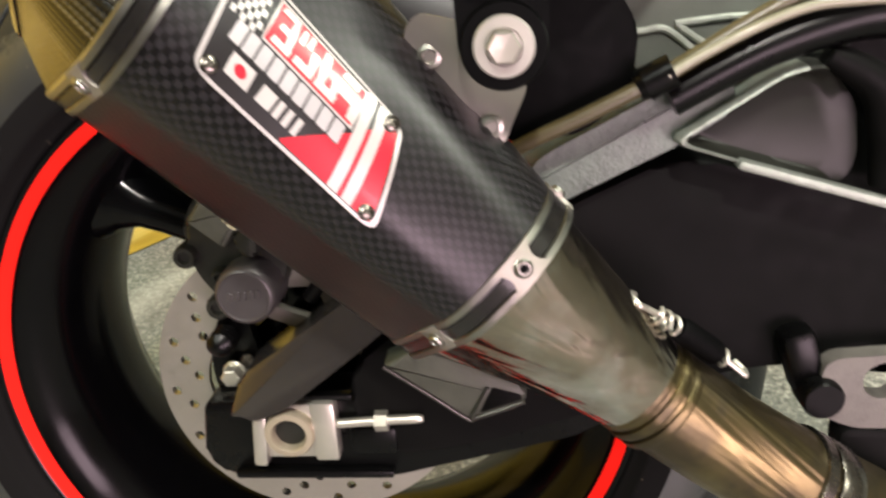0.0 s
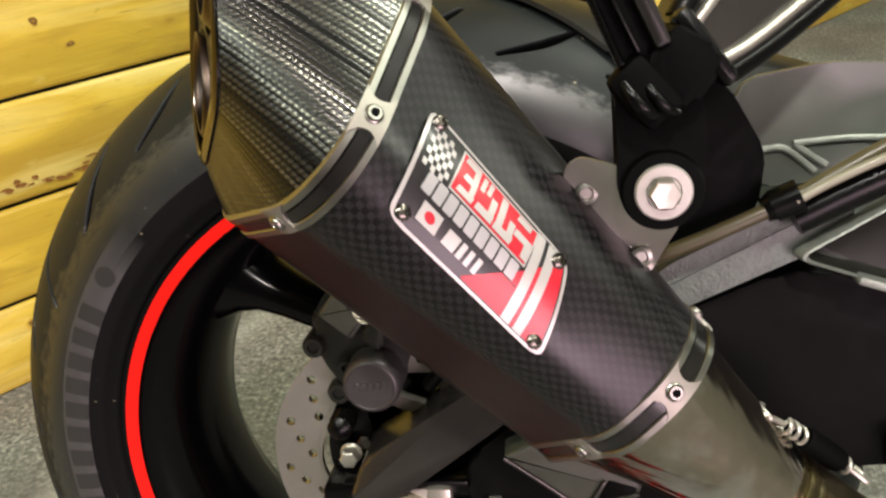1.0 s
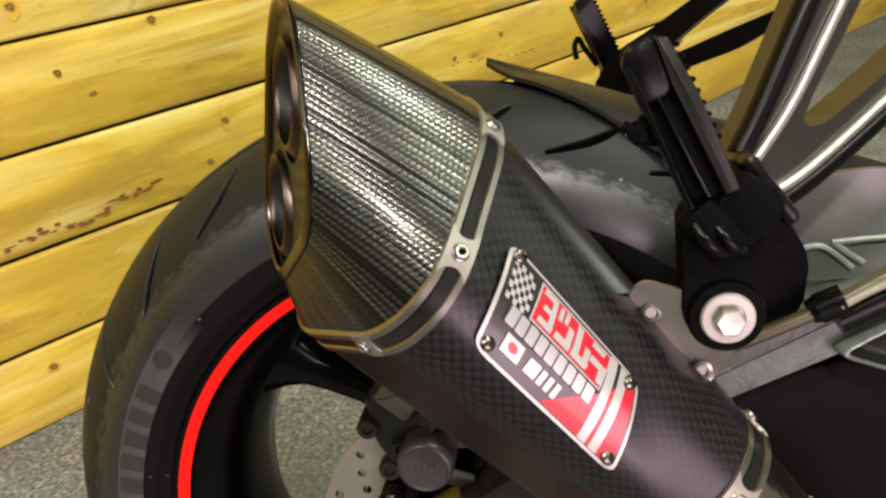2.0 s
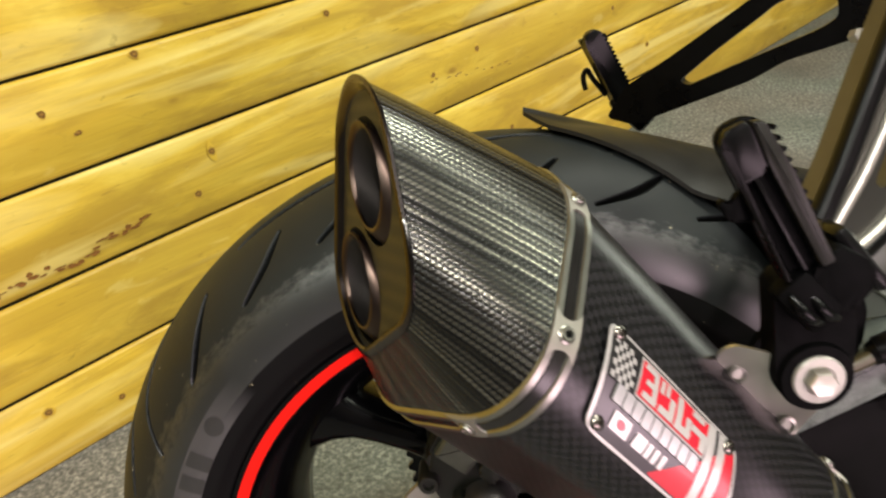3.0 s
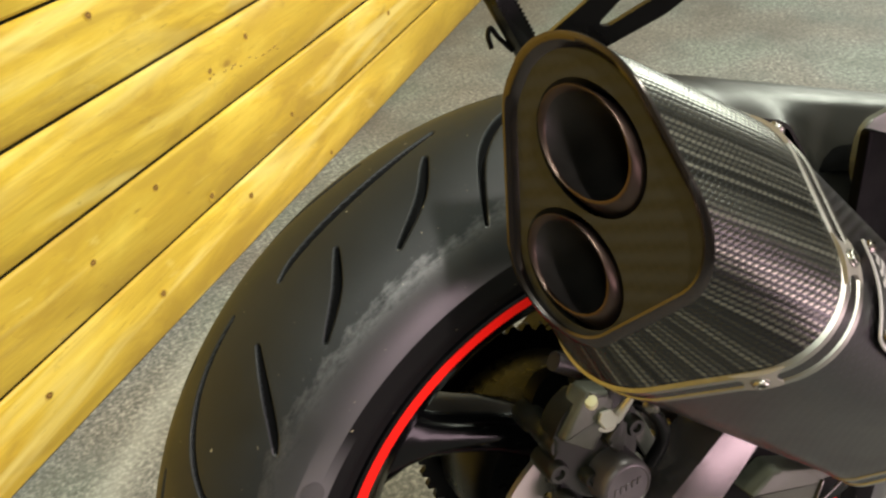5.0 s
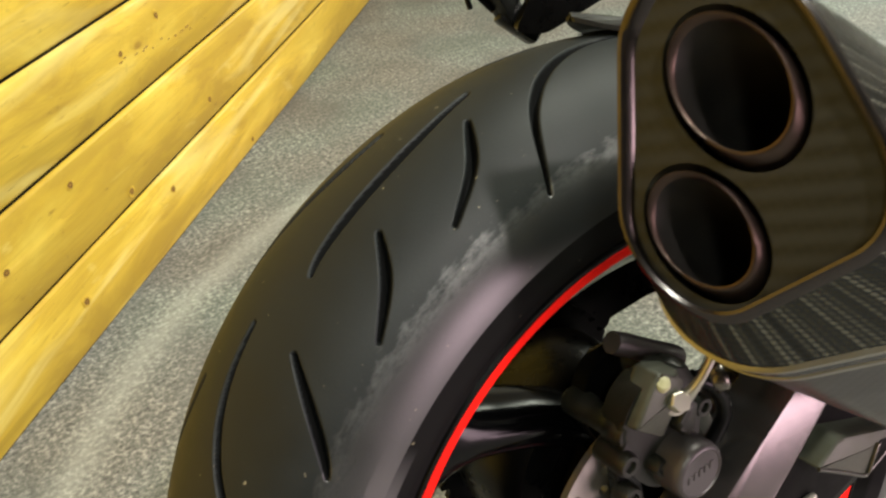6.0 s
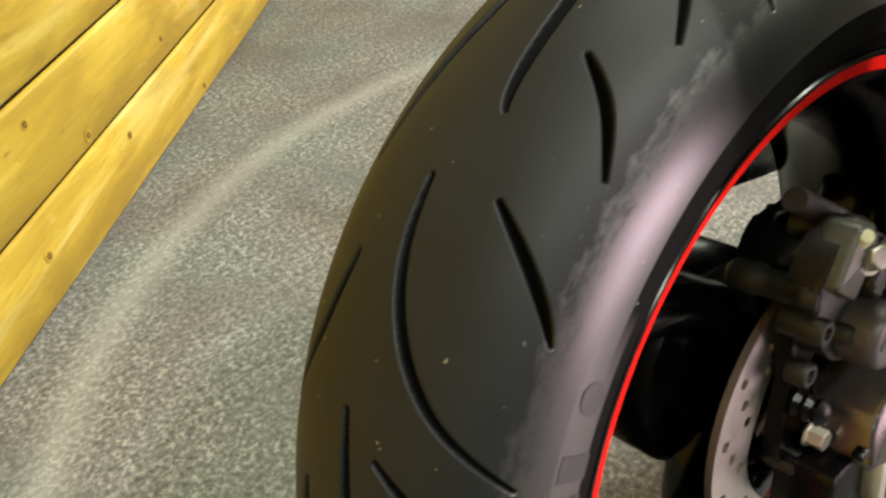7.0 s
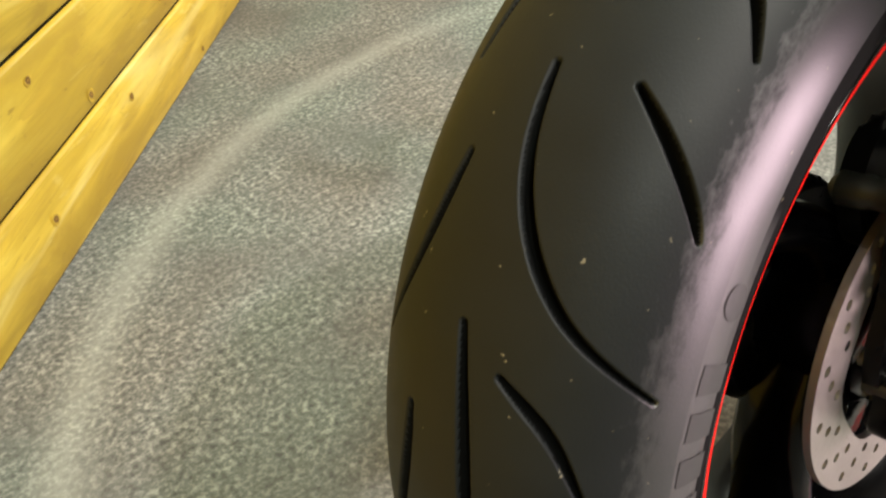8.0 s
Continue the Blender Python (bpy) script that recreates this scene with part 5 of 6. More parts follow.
    bike("lug_hollow", slab(bmesh.new(), hollow, -0.1466, -0.140, 0.0005), SWING_DARK, boss)
    return arm


def caliper():
    body = round_poly([(-0.056, 0.098), (-0.061, 0.126), (-0.049, 0.147), (-0.027, 0.158), (-0.006, 0.150), (0.006, 0.132), (0.004, 0.100), (-0.004, 0.078), (-0.022, 0.067), (-0.043, 0.078)], 0.009, 4)
    cal = bike("brake_caliper", slab(bmesh.new(), body, -0.107, -0.088, 0.005, 3), CALIPER_MAT, None, "bronze-grey single piston brake caliper")
    bike("caliper_back", slab(bmesh.new(), [(x * 0.86 - 0.002, z * 0.94 + 0.007) for x, z in body], -0.066, -0.053, 0.005, 3), SATIN_BLACK, cal)
    # round bridges over the disc and the outer half's facet, coloured as lit
    for x, z, r in ((-0.052, 0.124, 0.0100), (-0.008, 0.140, 0.0115)):
        bike("caliper_bridge", lathe(bmesh.new(), [(r * 0.5, 0.050), (r * 0.7, 0.052), (r, 0.055), (r, 0.070), (r * 0.86, 0.072), (r * 0.86, 0.090), (r, 0.092), (r, 0.100), (r * 0.75, 0.106)], Matrix.Translation((x, 0, z)) @ SIDE, 24), CALIPER_MAT, cal)
    facet = round_poly([(-0.0545, 0.1335), (-0.0315, 0.1610), (-0.0150, 0.1550), (-0.0190, 0.1470), (-0.0120, 0.1405), (-0.0330, 0.1150)], 0.0025, 3)
    bike("caliper_facet", slab(bmesh.new(), facet, -0.1145, -0.095, 0.0035, 2), CALIPER_LIT, cal, "grey-green cast facet coloured as lit")
    rib = round_poly([(-0.0250, 0.1210), (-0.0130, 0.1370), (-0.0085, 0.1330), (-0.0110, 0.1110), (-0.0190, 0.1090)], 0.003, 3)
    bike("caliper_rib", slab(bmesh.new(), rib, -0.1185, -0.100, 0.003, 2), CALIPER_MAT, cal)
    bike("pad_cover", tube(bmesh.new(), [(-0.034, -0.079, 0.169), (-0.030, -0.079, 0.166), (0.012, -0.079, 0.135), (0.018, -0.079, 0.131)], [0.0058, 0.0076, 0.0076, 0.0056], 20, 3), CALIPER_CAP, cal, "rounded grey-green pad cover")
    bike("piston_housing", lathe(bmesh.new(), [(0.0200, 0.098), (0.0196, 0.122), (0.0188, 0.1262), (0.0172, 0.1280), (0.0160, 0.1284), (0.0153, 0.1276), (0.0005, 0.1274)], Matrix.Translation((-0.0195, 0, 0.0885)) @ SIDE, 44), CALIPER_CAP, cal, "round piston housing of the caliper")
    for k in range(5):
        bm = bmesh.new()
        box(bm, (0.0034, 0.0014, 0.0056), Matrix.Translation((-0.0285 + 0.0045 * k, -0.1276, 0.0885 + 0.0004 * k)) @ pose(0, 0, 0, 0, 12, 0), 0.0004, 1)
        bike("lettering_bar", bm, CALIPER_CAP, cal)
    for x, z, r, h in ((-0.0597, 0.1095, 0.0080, 0.1134), (-0.0500, 0.0680, 0.0085, 0.1000), (-0.0380, 0.0960, 0.0060, 0.1160), (0.0000, 0.120, 0.0070, 0.116)):
        bike("caliper_boss", lathe(bmesh.new(), [(r, 0.088), (r, h - 0.003), (r * 0.82, h), (r * 0.5, h), (r * 0.42, h - 0.003), (0.0005, h - 0.003)], Matrix.Translation((x, 0, z)) @ SIDE, 22), CALIPER_MAT, cal)
    bike("slide_boot", lathe(bmesh.new(), [(0.006, 0.090), (0.0092, 0.093), (0.007, 0.0965), (0.0092, 0.100), (0.007, 0.1035), (0.0088, 0.107), (0.0045, 0.111), (0.0005, 0.112)], Matrix.Translation((-0.050, 0, 0.045)) @ SIDE, 22), SATIN_BLACK, cal, "black ribbed rubber boot")
    bolt_at("caliper_bolt", (-0.021, -0.112, 0.135), (-0.2, -0.8, 0.5), 0.0066, 0.011, ZINC, cal, 6, 0.0086)
    bolt_at("caliper_bolt", (-0.046, -0.098, 0.0207), OUT, 0.0068, 0.011, ZINC, cal, 6, 0.008)
    bolt_at("caliper_bolt", (-0.036, -0.088, 0.028), OUT, 0.0055, 0.010, STEEL_DARK, cal, 6, 0.007)
    # banjo and hose fitting with the bleed nipple
    bike("banjo", tube(bmesh.new(), [(-0.014, -0.114, 0.134), (-0.008, -0.120, 0.146), (0.001, -0.122, 0.158), (0.008, -0.122, 0.174)], [0.0046, 0.0030, 0.0026, 0.0030], 14, 5), ZINC, cal, "bright plated hose fitting")
    bike("banjo_eye", lathe(bmesh.new(), [(0.005, -0.0045), (0.0088, -0.0045), (0.0098, -0.003), (0.0098, 0.003), (0.0088, 0.0045), (0.005, 0.0045)], aim((0.0123, -0.1160, 0.1370), (0.75, -0.5, 0.2)), 24, True), STEEL_DARK, cal)
    bike("bleed_cap", lathe(bmesh.new(), [(0.0040, 0.0), (0.0046, 0.004), (0.0040, 0.008), (0.001, 0.009)], aim((-0.029, -0.112, 0.150), (-0.25, -0.5, 0.8)), 16), plain("cream_rubber_cap", (0.5, 0.5, 0.3), 0.6), cal, "cream rubber bleed cap")
    bike("brake_hose_end", tube(bmesh.new(), [(0.008, -0.122, 0.173), (0.012, -0.124, 0.20), (0.03, -0.12, 0.215), (0.08, -0.11, 0.20), (0.13, -0.12, 0.18)], 0.0048, 14, 6), BLACK_PLASTIC, cal)
    # bracket down to the axle
    br = round_poly([(-0.052, 0.100), (-0.036, 0.100), (-0.034, 0.05), (-0.026, 0.012), (-0.040, -0.010), (-0.062, -0.004), (-0.065, 0.020), (-0.061, 0.043), (-0.053, 0.060)], 0.008, 4)
    bike("caliper_bracket", slab(bmesh.new(), br, -0.090, -0.080, 0.003), SATIN_BLACK, cal)
    bike("bracket_boss", lathe(bmesh.new(), [(0.0095, 0.08), (0.0095, 0.098), (0.0075, 0.101), (0.004, 0.101), (0.0035, 0.098), (0.0005, 0.098)], Matrix.Translation((-0.054, 0, 0.001)) @ SIDE, 20), CALIPER_MAT, cal)
    bike("pad_plate", bar(bmesh.new(), (0.006, -0.092, 0.124), (0.030, -0.092, 0.060), 0.013, 0.008, 0.003), PINK_METAL, cal, "brownish pad backing plate")
    bike("pad_spring", tube(bmesh.new(), [(0.006, -0.100, 0.132), (0.020, -0.106, 0.118), (0.026, -0.106, 0.095), (0.014, -0.104, 0.076)], 0.0050, 12, 6), SATIN_BLACK, cal)
    bike("speed_sensor", bar(bmesh.new(), (-0.016, -0.096, 0.066), (0.024, -0.096, 0.050), 0.011, 0.010, 0.003), PINK_METAL, cal)
    return cal


def can_hanger():
    """Bent steel plate that holds the can, with its rubber-bushed bolt."""
    y = -0.2185
    flange = round_poly([(0.1035, 0.247), (0.110, 0.2535), (0.127, 0.2495), (0.150, 0.2355), (0.1535, 0.222), (0.147, 0.206), (0.1440, 0.1975), (0.137, 0.1945), (0.1305, 0.199), (0.128, 0.208), (0.121, 0.2165), (0.1125, 0.224), (0.1035, 0.236)], 0.004, 4)
    bm = bmesh.new()
    holed(bm, flange, [circle(0.1135, 0.2355, 0.0035, 20), circle(0.138, 0.2045, 0.0035, 20)], lambda x, z: Vector((x, y - 0.35 * max(0, x + z - 0.345), z)))
    out = bmesh.ops.extrude_face_region(bm, geom=list(bm.faces))
    bmesh.ops.translate(bm, vec=(0, 0.003, 0), verts=[v for v in out["geom"] if isinstance(v, bmesh.types.BMVert)])
    hang = bike("can_hanger", bm, SATIN_STEEL, None, "bare steel hanger plate of the exhaust", smooth=30)
    for x, z in ((0.1135, 0.2355), (0.138, 0.2045)):
        bike("hanger_screw", lathe(bmesh.new(), [(0.0052, 0.0), (0.0050, 0.002), (0.0032, 0.0026), (0.0026, 0.0012)], Matrix.Translation((x, y - 0.001, z)) @ SIDE, 20), STEEL, hang)
    c = Matrix.Translation((0.1445, 0, 0.2395))
    bike("rubber_bush", lathe(bmesh.new(), [(0.0170, 0.21), (0.0176, 0.214), (0.0176, 0.236), (0.0166, 0.2385), (0.011, 0.2388)], c @ SIDE, 44), BLACK_PLASTIC, hang, "black rubber bush")
    bike("washer", lathe(bmesh.new(), [(0.0122, 0.2380), (0.0122, 0.2402), (0.0114, 0.2410), (0.0075, 0.2410), (0.0070, 0.2398)], c @ SIDE, 44), WHITE_WASHER, hang, "pale flanged washer")
    bike("mount_bolt", lathe(bmesh.new(), [(0.0068, 0.2395), (0.0068, 0.2452), (0.0060, 0.2460), (0.0005, 0.2456)], c @ SIDE, 6), ZINC, hang, "hexagon head bolt", smooth=20)
    return hang


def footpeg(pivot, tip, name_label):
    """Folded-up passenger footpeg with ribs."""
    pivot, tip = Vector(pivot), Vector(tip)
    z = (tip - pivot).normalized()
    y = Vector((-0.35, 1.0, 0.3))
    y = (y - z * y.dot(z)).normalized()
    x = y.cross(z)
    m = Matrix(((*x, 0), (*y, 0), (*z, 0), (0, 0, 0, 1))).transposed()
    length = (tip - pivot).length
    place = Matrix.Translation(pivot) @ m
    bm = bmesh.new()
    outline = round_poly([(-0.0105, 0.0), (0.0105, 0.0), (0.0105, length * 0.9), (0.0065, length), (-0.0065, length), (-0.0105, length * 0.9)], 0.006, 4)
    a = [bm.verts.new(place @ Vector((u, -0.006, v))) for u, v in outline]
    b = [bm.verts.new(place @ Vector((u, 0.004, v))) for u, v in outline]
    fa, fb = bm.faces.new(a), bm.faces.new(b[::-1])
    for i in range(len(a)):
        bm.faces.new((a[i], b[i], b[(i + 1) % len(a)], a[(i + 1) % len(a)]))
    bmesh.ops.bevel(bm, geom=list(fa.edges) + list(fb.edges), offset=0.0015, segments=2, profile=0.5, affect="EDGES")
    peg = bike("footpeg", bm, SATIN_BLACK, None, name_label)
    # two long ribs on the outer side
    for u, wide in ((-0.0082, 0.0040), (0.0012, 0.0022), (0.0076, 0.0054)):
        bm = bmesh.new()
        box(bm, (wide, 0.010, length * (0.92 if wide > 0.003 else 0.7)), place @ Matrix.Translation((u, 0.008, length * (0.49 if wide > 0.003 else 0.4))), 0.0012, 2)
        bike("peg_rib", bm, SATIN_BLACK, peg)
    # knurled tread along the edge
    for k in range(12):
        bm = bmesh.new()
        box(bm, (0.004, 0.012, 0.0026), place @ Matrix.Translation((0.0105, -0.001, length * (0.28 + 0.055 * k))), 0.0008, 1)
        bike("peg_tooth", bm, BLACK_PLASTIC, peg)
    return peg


def right_footpeg():
    """Folded-up passenger footpeg: a hollow casting, two rails about a slot, and a rubber pad along its front edge."""
    a, b = Vector((0.1335, -0.246, 0.2965)), Vector((0.1035, -0.240, 0.3640))
    z = (b - a).normalized()
    y = Vector((0, -1, 0))
    y = (y - z * y.dot(z)).normalized()
    x = y.cross(z)
    if x.x < 0:
        x = -x
    place = Matrix.Translation(a) @ Matrix(((*x, 0), (*y, 0), (*z, 0), (0, 0, 0, 1))).transposed()
    n = (b - a).length

    def bit(name, outline, y0, y1, material, parent, label="", bevel=0.0014):
        bm = slab(bmesh.new(), outline, y0, y1, bevel)
        bmesh.ops.transform(bm, matrix=place, verts=bm.verts)
        return bike(name, bm, material, parent, label)

    floor_plate = round_poly([(-0.0095, -0.002), (0.0120, -0.002), (0.0120, n * 0.93), (0.0060, n), (-0.0055, n), (-0.0095, n * 0.93)], 0.004, 4)
    peg = bit("footpeg", floor_plate, -0.009, -0.002, BLACK_PLASTIC, None, "black folded passenger footpeg with a long slot and a rubber pad")
    bit("peg_rail", round_poly([(-0.0098, 0.0), (-0.0066, 0.0), (-0.0066, n * 0.86), (-0.0080, n * 0.95), (-0.0098, n * 0.9)], 0.001, 2), -0.003, 0.0045, SATIN_BLACK, peg)
    bit("peg_rail", round_poly([(-0.0012, 0.002), (0.0008, 0.002), (-0.0012, n * 0.66), (-0.0030, n * 0.66)], 0.0006, 2), -0.003, 0.0040, SATIN_BLACK, peg, "", 0.0006)
    bit("peg_head", round_poly([(-0.0092, n * 0.66), (0.0040, n * 0.66), (0.0052, n * 0.985), (-0.0052, n * 0.99), (-0.0092, n * 0.92)], 0.003, 4), -0.003, 0.0040, SATIN_BLACK, peg)
    bit("peg_pad", round_poly([(0.0062, 0.0), (0.0124, 0.0), (0.0128, n * 0.60), (0.0108, n * 0.94), (0.0060, n * 0.97), (0.0050, n * 0.7)], 0.0015, 3), -0.003, 0.0052, HUGGER, peg, "worn dark rubber pad")
    for k in range(9):
        u = n * (0.30 + 0.07 * k)
        bit("peg_tooth", round_poly([(0.0124, u), (0.0142, u + 0.0006), (0.0142, u + 0.0022), (0.0124, u + 0.0028)], 0.0004, 1), -0.004, 0.0045, BLACK_PLASTIC, peg, "", 0.0003)
    # hooked feeler on the rear edge
    hook = round_poly([(-0.0098, n * 0.40), (-0.0185, n * 0.47), (-0.0200, n * 0.60), (-0.0165, n * 0.62), (-0.0150, n * 0.54), (-0.0098, n * 0.62)], 0.0015, 3)
    bit("peg_feeler", hook, -0.007, -0.001, BLACK_PLASTIC, peg)
    return peg


def peg_bracket(sign, outline, window, label, material=None):
    """Cast V-shaped carrier of a passenger footpeg; its plate turns inwards to the front."""
    def place(x, z):
        return Vector((x, sign * (0.1745 - 0.568 * (x - 0.194) + (0.019 if sign < 0 else 0.0)), z))
    bm = bmesh.new()
    holed(bm, round_poly(outline, 0.006, 3), [round_poly(window, 0.006, 3)], place)
    out = bmesh.ops.extrude_face_region(bm, geom=list(bm.faces))
    bmesh.ops.translate(bm, vec=(-0.008, -sign * 0.016, 0), verts=[v for v in out["geom"] if isinstance(v, bmesh.types.BMVert)])
    return bike("peg_bracket", bm, material or SATIN_BLACK, None, label, smooth=30)


def brackets():
    left_out = [(0.130, 0.3017), (0.1475, 0.3313), (0.1826, 0.3550), (0.2223, 0.3842), (0.262, 0.4140), (0.305, 0.442), (0.336, 0.436), (0.340, 0.372), (0.3063, 0.3595), (0.270, 0.3475), (0.2458, 0.3320), (0.1972, 0.3122), (0.1535, 0.2945)]
    left_win = [(0.1920, 0.3345), (0.1990, 0.3300), (0.2336, 0.3460), (0.2527, 0.3545), (0.292, 0.3720), (0.305, 0.381), (0.302, 0.402), (0.286, 0.411), (0.263, 0.3955), (0.2524, 0.3860), (0.2189, 0.3590)]
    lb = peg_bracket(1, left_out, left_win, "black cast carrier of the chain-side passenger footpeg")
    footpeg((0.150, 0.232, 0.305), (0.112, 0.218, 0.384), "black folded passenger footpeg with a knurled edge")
    bike("peg_knuckle", bar(bmesh.new(), (0.140, 0.238, 0.318), (0.170, 0.225, 0.286), 0.026, 0.022, 0.005), SATIN_BLACK, lb)
    bike("peg_feeler", tube(bmesh.new(), [(0.130, 0.236, 0.318), (0.118, 0.24, 0.335), (0.112, 0.241, 0.345), (0.108, 0.242, 0.338), (0.110, 0.243, 0.325)], 0.0028, 10, 6), SATIN_BLACK, lb)
    bolt_at("bracket_bolt", (0.306, 0.092, 0.364), (0.3, -0.9, 0.2), 0.006, 0.010, ZINC, lb)
    right_out = [(0.1480, 0.3030), (0.1549, 0.3145), (0.1665, 0.3365), (0.1855, 0.3780), (0.205, 0.418), (0.240, 0.440), (0.300, 0.410), (0.300, 0.358), (0.2365, 0.3165), (0.1980, 0.2915), (0.1741, 0.2805), (0.160, 0.284)]
    right_win = [(0.1850, 0.3205), (0.1890, 0.3165), (0.1960, 0.3172), (0.2019, 0.3195), (0.2341, 0.3390), (0.275, 0.3660), (0.262, 0.402), (0.232, 0.408), (0.2039, 0.3560), (0.1910, 0.3345)]
    rb = peg_bracket(-1, right_out, right_win, "satin grey cast carrier of the passenger footpeg", SATIN_ALLOY)
    rim = lambda x, z: Vector((x, -(0.1945 - 0.568 * (x - 0.194)) - 0.0005, z))
    # bright ribs along the arms stand in for their light streaks
    for pts, r in (([(0.1600, 0.3060), (0.1774, 0.3285), (0.1926, 0.3560), (0.222, 0.412)], 0.0026), ([(0.1699, 0.2885), (0.1915, 0.2985), (0.2354, 0.3275), (0.29, 0.368)], 0.0026)):
        bike("bracket_rib", tube(bmesh.new(), [rim(*q) for q in pts], r, 10, 6), SATIN_STEEL, rb, "bright rib standing in for a light streak")
    for pts in ([(0.1530, 0.3085), (0.1650, 0.3300), (0.1830, 0.3690), (0.206, 0.417)], [(0.1755, 0.2825), (0.1980, 0.2940), (0.2365, 0.3185), (0.298, 0.360)]):
        bike("bracket_rim", tube(bmesh.new(), [rim(*q) + Vector((0, 0.006, 0)) for q in pts], 0.0058, 12, 6), SATIN_BLACK, rb)
    right_footpeg()
    # knuckle block, its clevis cheeks and the pivot, and the arm down to the can's bolt
    block = round_poly([(0.1385, 0.3010), (0.1478, 0.3085), (0.1625, 0.2985), (0.1640, 0.2890), (0.1545, 0.2765), (0.1460, 0.2770), (0.1355, 0.2900)], 0.003, 3)
    bike("peg_knuckle", slab(bmesh.new(), block, -0.248, -0.214, 0.002), BLACK_PLASTIC, rb, "black cast knuckle of the footpeg")
    bike("peg_flange", bar(bmesh.new(), (0.149, -0.232, 0.3125), (0.170, -0.236, 0.2835), 0.008, 0.022, 0.0035), SATIN_BLACK, rb)
    for dx, y in ((0.0, -0.250), (0.0085, -0.247)):
        bm = tube(bmesh.new(), [(0.1262 + dx, y, 0.2872), (0.1300 + dx, y - 0.003, 0.2815), (0.1345 + dx, y - 0.003, 0.2768), (0.1395 + dx, y, 0.2738)], [0.0016, 0.0027, 0.0027, 0.0018], 12, 4)
        bike("clevis_cheek", bm, SATIN_BLACK, rb, "worn black clevis cheek")
    bike("clevis", bar(bmesh.new(), (0.126, -0.243, 0.293), (0.145, -0.243, 0.272), 0.019, 0.014, 0.004), BLACK_PLASTIC, rb)
    drop = round_poly([(0.124, 0.292), (0.158, 0.290), (0.163, 0.262), (0.1615, 0.235), (0.150, 0.223), (0.136, 0.223), (0.1265, 0.235), (0.1255, 0.262)], 0.008, 4)
    bike("can_arm", slab(bmesh.new(), drop, -0.2355, -0.216, 0.004), BLACK_PLASTIC, rb, "black cast arm down to the exhaust bolt")
    shield = round_poly([(0.148, 0.180), (0.128, 0.196), (0.150, 0.215), (0.165, 0.285), (0.190, 0.272), (0.2105, 0.2365), (0.208, 0.205), (0.185, 0.185)], 0.006, 3)
    bike("black_shield", slab(bmesh.new(), shield, -0.150, -0.143, 0.002), BLACK_PLASTIC, rb, "flat black plastic shield")
    return lb, rb


def hoses():
    line = [(0.10, -0.150, 0.155), (0.152, -0.158, 0.1815), (0.185, -0.16, 0.196), (0.222, -0.16, 0.2135), (0.262, -0.158, 0.236), (0.295, -0.155, 0.25), (0.345, -0.15, 0.253), (0.42, -0.14, 0.245)]
    hose = bike("brake_hose", tube(bmesh.new(), line, 0.0042, 16, 8), plain("olive_brown_sleeve", (0.060, 0.050, 0.024), 0.36, vary=0.2), None, "olive-brown sleeved brake hose along the swingarm")
    bike("hose_line", tube(bmesh.new(), [(0.222, -0.166, 0.2135), (0.2365, -0.165, 0.2215), (0.2606, -0.165, 0.233), (0.283, -0.163, 0.2405), (0.303, -0.162, 0.2425), (0.345, -0.156, 0.241), (0.42, -0.146, 0.232)], 0.0025, 14, 8), plain("clear_grey_sleeve", (0.19, 0.18, 0.13), 0.3, vary=0.15), hose, "pale clear-sleeved line")
    for k, (p, q) in enumerate((((0.213, -0.158, 0.209), (0.226, -0.16, 0.2155)), ((0.209, -0.158, 0.207), (0.213, -0.158, 0.209)))):
        bike("hose_clip", tube(bmesh.new(), [p, q], [0.0088, 0.0088] if k == 0 else [0.0065, 0.0078], 20, 3), SATIN_BLACK, hose)
    bike("guide_tube", tube(bmesh.new(), [(0.226, -0.15, 0.2), (0.27, -0.150, 0.222), (0.31, -0.148, 0.234), (0.335, -0.147, 0.236)], [0.010, 0.0105, 0.012, 0.0135], 20, 6), SATIN_BLACK, hose)
    return hose


def side_stay():
    """Alloy stay with holes, low behind the footrest."""
    plate = round_poly([(0.3185, 0.043), (0.326, 0.048), (0.40, 0.052), (0.40, 0.0), (0.340, 0.002), (0.329, 0.006), (0.316, 0.013)], 0.005, 4)
    bm = bmesh.new()
    holed(bm, plate, [circle(0.352, 0.033, 0.0115, 26)], lambda x, z: Vector((x, -0.148, z)))
    out = bmesh.ops.extrude_face_region(bm, geom=list(bm.faces))
    bmesh.ops.translate(bm, vec=(0, 0.012, 0), verts=[v for v in out["geom"] if isinstance(v, bmesh.types.BMVert)])
    stay = bike("footrest_stay", bm, PINK_METAL, None, "dull alloy footrest stay with round holes", smooth=30)
    bike("stay_boss", lathe(bmesh.new(), [(0.012, 0.135), (0.012, 0.153), (0.0105, 0.155), (0.0005, 0.155)], Matrix.Translation((0.318, 0, 0.024)) @ SIDE, 26), SATIN_BLACK, stay)
    bike("linkage", bar(bmesh.new(), (0.304, -0.135, 0.062), (0.316, -0.135, 0.022), 0.02, 0.02, 0.006), SATIN_BLACK, stay)
    heel = round_poly([(0.330, 0.003), (0.40, -0.002), (0.40, -0.09), (0.338, -0.09)], 0.01, 3)
    bike("stay_foot", slab(bmesh.new(), heel, -0.150, -0.13, 0.004), SWING_DARK, stay)
    return stay


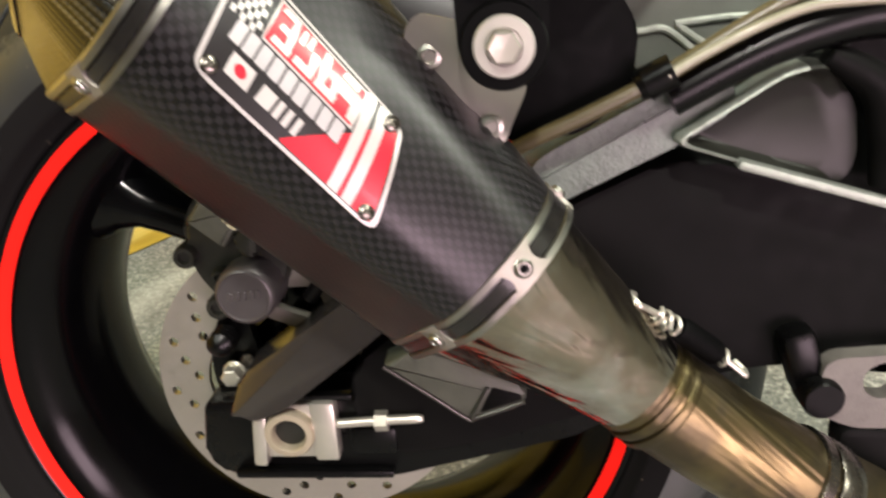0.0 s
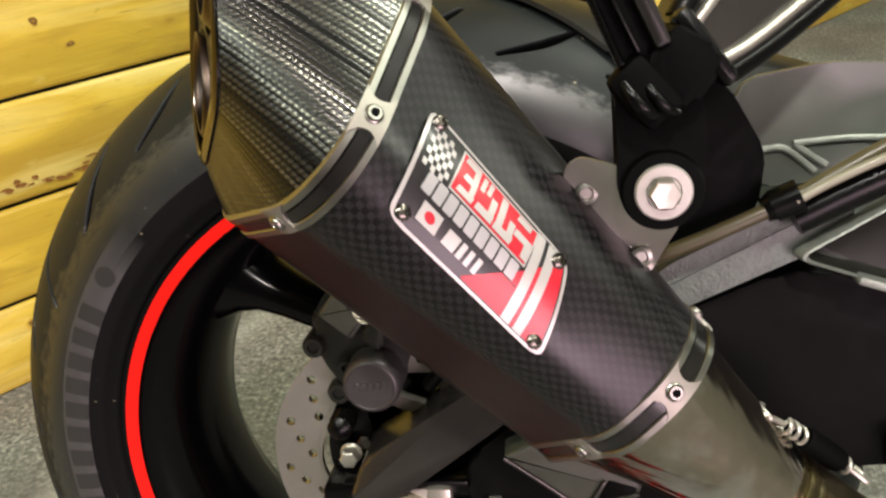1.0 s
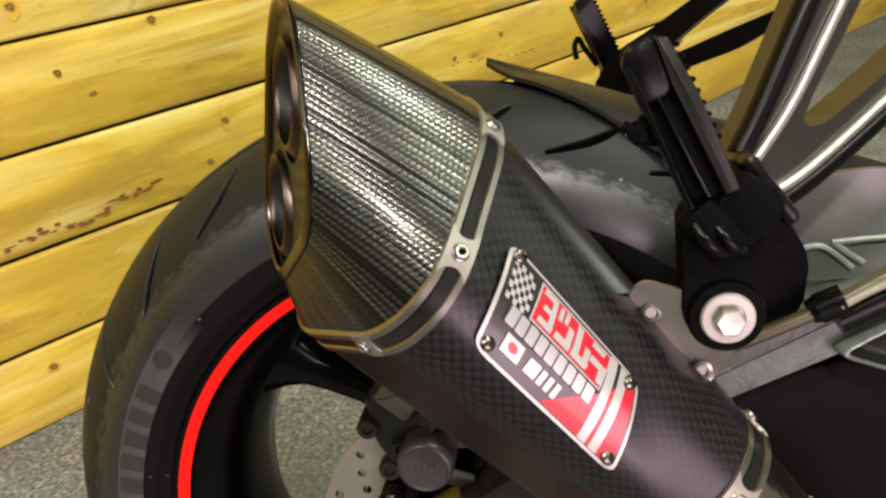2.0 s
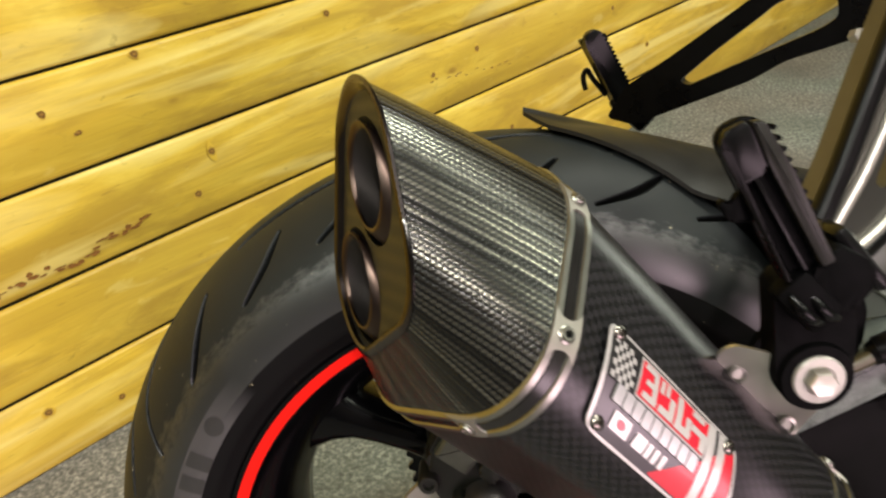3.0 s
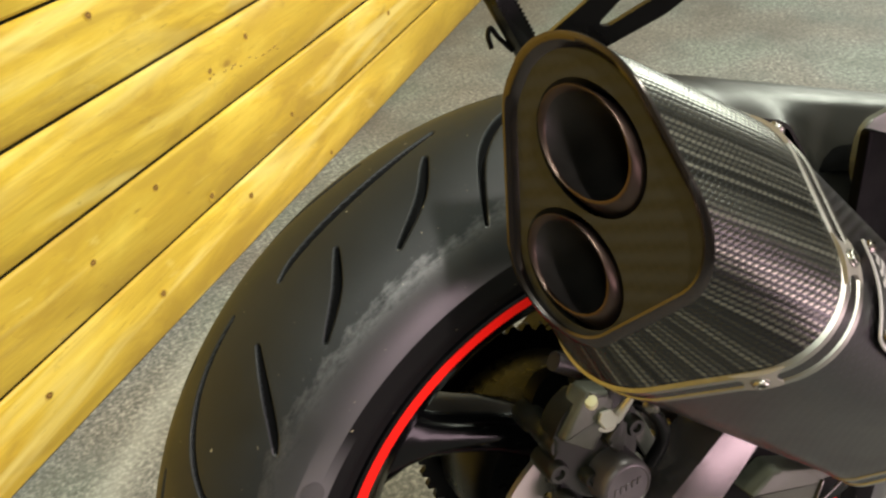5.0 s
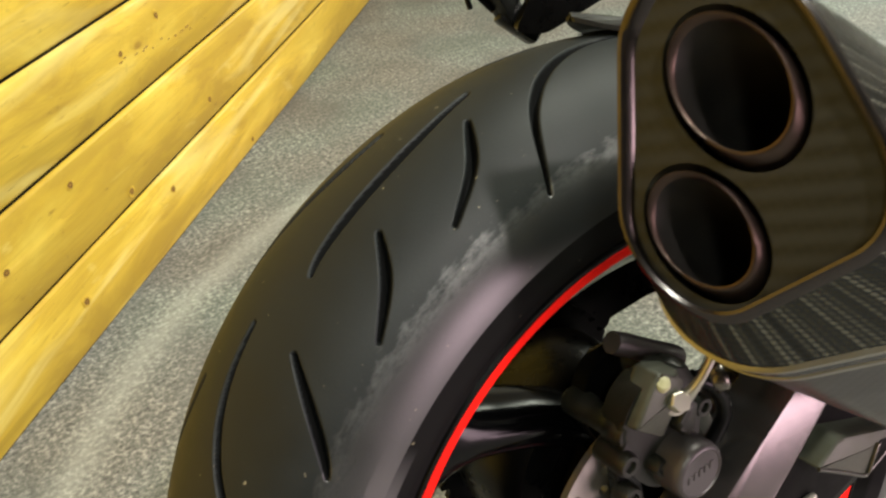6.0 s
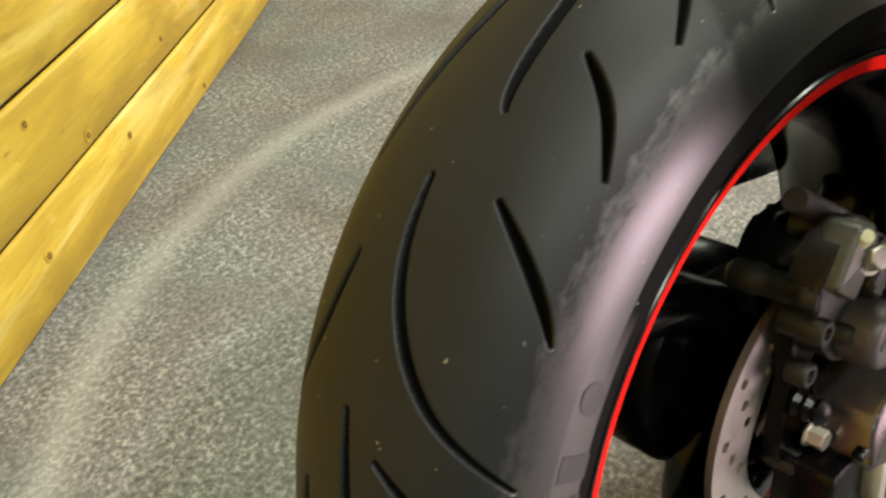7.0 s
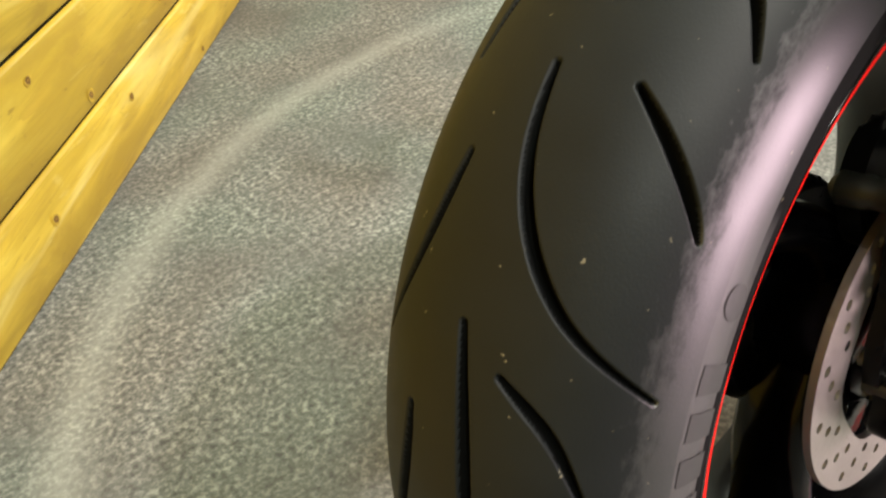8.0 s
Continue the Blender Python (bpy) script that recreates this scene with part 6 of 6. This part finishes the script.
def hugger_flank():
    """Side panel of the hugger with pressed ribs, above the swingarm."""
    outline = round_poly([(0.196, 0.232), (0.215, 0.208), (0.34, 0.215), (0.44, 0.235), (0.42, 0.268), (0.33, 0.272), (0.25, 0.277), (0.205, 0.270)], 0.01, 4)
    flank = bike("hugger_flank", slab(bmesh.new(), outline, -0.112, -0.106, 0.002), PANEL_GREY, None, "grey-green hugger flank with pressed ribs")
    for pts in ([(0.206, 0.2295), (0.2184, 0.2301), (0.231, 0.2302), (0.248, 0.2166)], [(0.2355, 0.2329), (0.263, 0.2347), (0.282, 0.2341), (0.30, 0.233)], [(0.2362, 0.2325), (0.245, 0.226), (0.254, 0.220)]):
        bike("pressed_rib", tube(bmesh.new(), [(x, -0.113, z) for x, z in pts], 0.0020, 8, 5), LIT_EDGE, flank)
    return flank


hugger_flank()
swingarm()
caliper()
can_hanger()
brackets()
hoses()
side_stay()

plank_wall()


# ---- knots and the resin stain of the planks ----
def knot_material():
    m = Mat("pine_knot").set(rough=0.45)
    v = m.coords()
    g = m.node("ShaderNodeVectorMath", op="LENGTH")
    m.link(v, g.inputs[0])
    r = m.math("ADD", m.math("MULTIPLY", g.outputs["Value"], 60.0), m.math("MULTIPLY", m.noise(v, 160, 3), 0.5))
    m.to("Base Color", m.ramp(r, (0.2, (0.42, 0.24, 0.04)), (0.36, (0.3, 0.15, 0.025)), (0.5, (0.11, 0.045, 0.01)), (0.62, (0.42, 0.25, 0.035)), (0.8, (0.66, 0.44, 0.045))))
    return m.m


KNOT = knot_material()
STAIN = plain("resin_stain", (0.24, 0.10, 0.02), 0.4, vary=0.6, scale=120)


def plank_of(z):
    best = None
    for ob in wall_north.children:
        if ob.matrix_basis.translation.z <= z and (best is None or ob.matrix_basis.translation.z > best.matrix_basis.translation.z):
            best = ob
    return best


def knot(u, z, wide, high, seed, material=None, name="knot"):
    """A thin uneven lens of darker wood on the face of its plank."""
    rng = random.Random(seed)
    bm = bmesh.new()
    n = 22
    ph = [rng.uniform(0, 6.28) for _ in range(3)]
    c = bm.verts.new((0, 0.0, 0))
    ring = []
    for i in range(n):
        a = 2 * math.pi * i / n
        w = 1 + 0.14 * math.sin(2 * a + ph[0]) + 0.1 * math.sin(3 * a + ph[1]) + 0.07 * math.sin(5 * a + ph[2])
        ring.append(bm.verts.new((wide * w * math.cos(a), 0.0006, high * w * math.sin(a))))
    for i in range(n):
        bm.faces.new((c, ring[i], ring[(i + 1) % n]))
    ob = part(name, bm, material or KNOT)
    plank = plank_of(z)
    ob.parent = plank
    p0 = plank.matrix_basis.translation
    ob.matrix_basis = Matrix.Translation((u - U0, -0.0031, z - p0.z))
    return ob


for k, (u, z, w, h) in enumerate(((0.185, 0.598, 0.0065, 0.006), (0.548, 0.572, 0.007, 0.0065), (0.029, 0.554, 0.0052, 0.005), (0.22, 0.348, 0.007, 0.0065), (0.264, 0.410, 0.0055, 0.017),
                                (-0.124, 0.104, 0.0085, 0.008), (-0.014, 0.061, 0.0055, 0.005), (0.929, 0.405, 0.006, 0.011), (-0.002, 0.655, 0.010, 0.014), (0.374, 0.226, 0.0058, 0.005),
                                (0.486, 0.079, 0.0085, 0.0078), (1.161, 0.021, 0.0065, 0.006), (1.027, 0.188, 0.007, 0.006), (0.806, 0.101, 0.0075, 0.006), (0.689, 0.168, 0.009, 0.0075), (0.557, 0.262, 0.007, 0.006),
                                (0.79, 0.386, 0.006, 0.004), (0.068, 0.5125, 0.0065, 0.0028), (0.204, 0.094, 0.006, 0.005), (1.45, 0.37, 0.008, 0.007), (1.62, 0.23, 0.008, 0.007), (1.35, 0.53, 0.007, 0.007))):
    knot(u, z, w * 1.2, h * 1.2, 40 + k)
rng = random.Random(9)
for k in range(26):
    t = k / 25
    knot(-0.12 + 0.25 * t + rng.uniform(-0.006, 0.006), 0.322 + 0.020 * t + rng.uniform(-0.007, 0.007) + 0.006 * math.sin(9 * t), rng.uniform(0.003, 0.010), rng.uniform(0.0012, 0.0038), 90 + k, STAIN, "resin_stain")
for k in range(12):
    t = k / 11
    knot(0.78 + 0.26 * t + rng.uniform(-0.01, 0.01), 0.375 - 0.03 * t + rng.uniform(-0.004, 0.004), rng.uniform(0.003, 0.008), rng.uniform(0.0008, 0.0018), 150 + k, STAIN, "resin_stain")
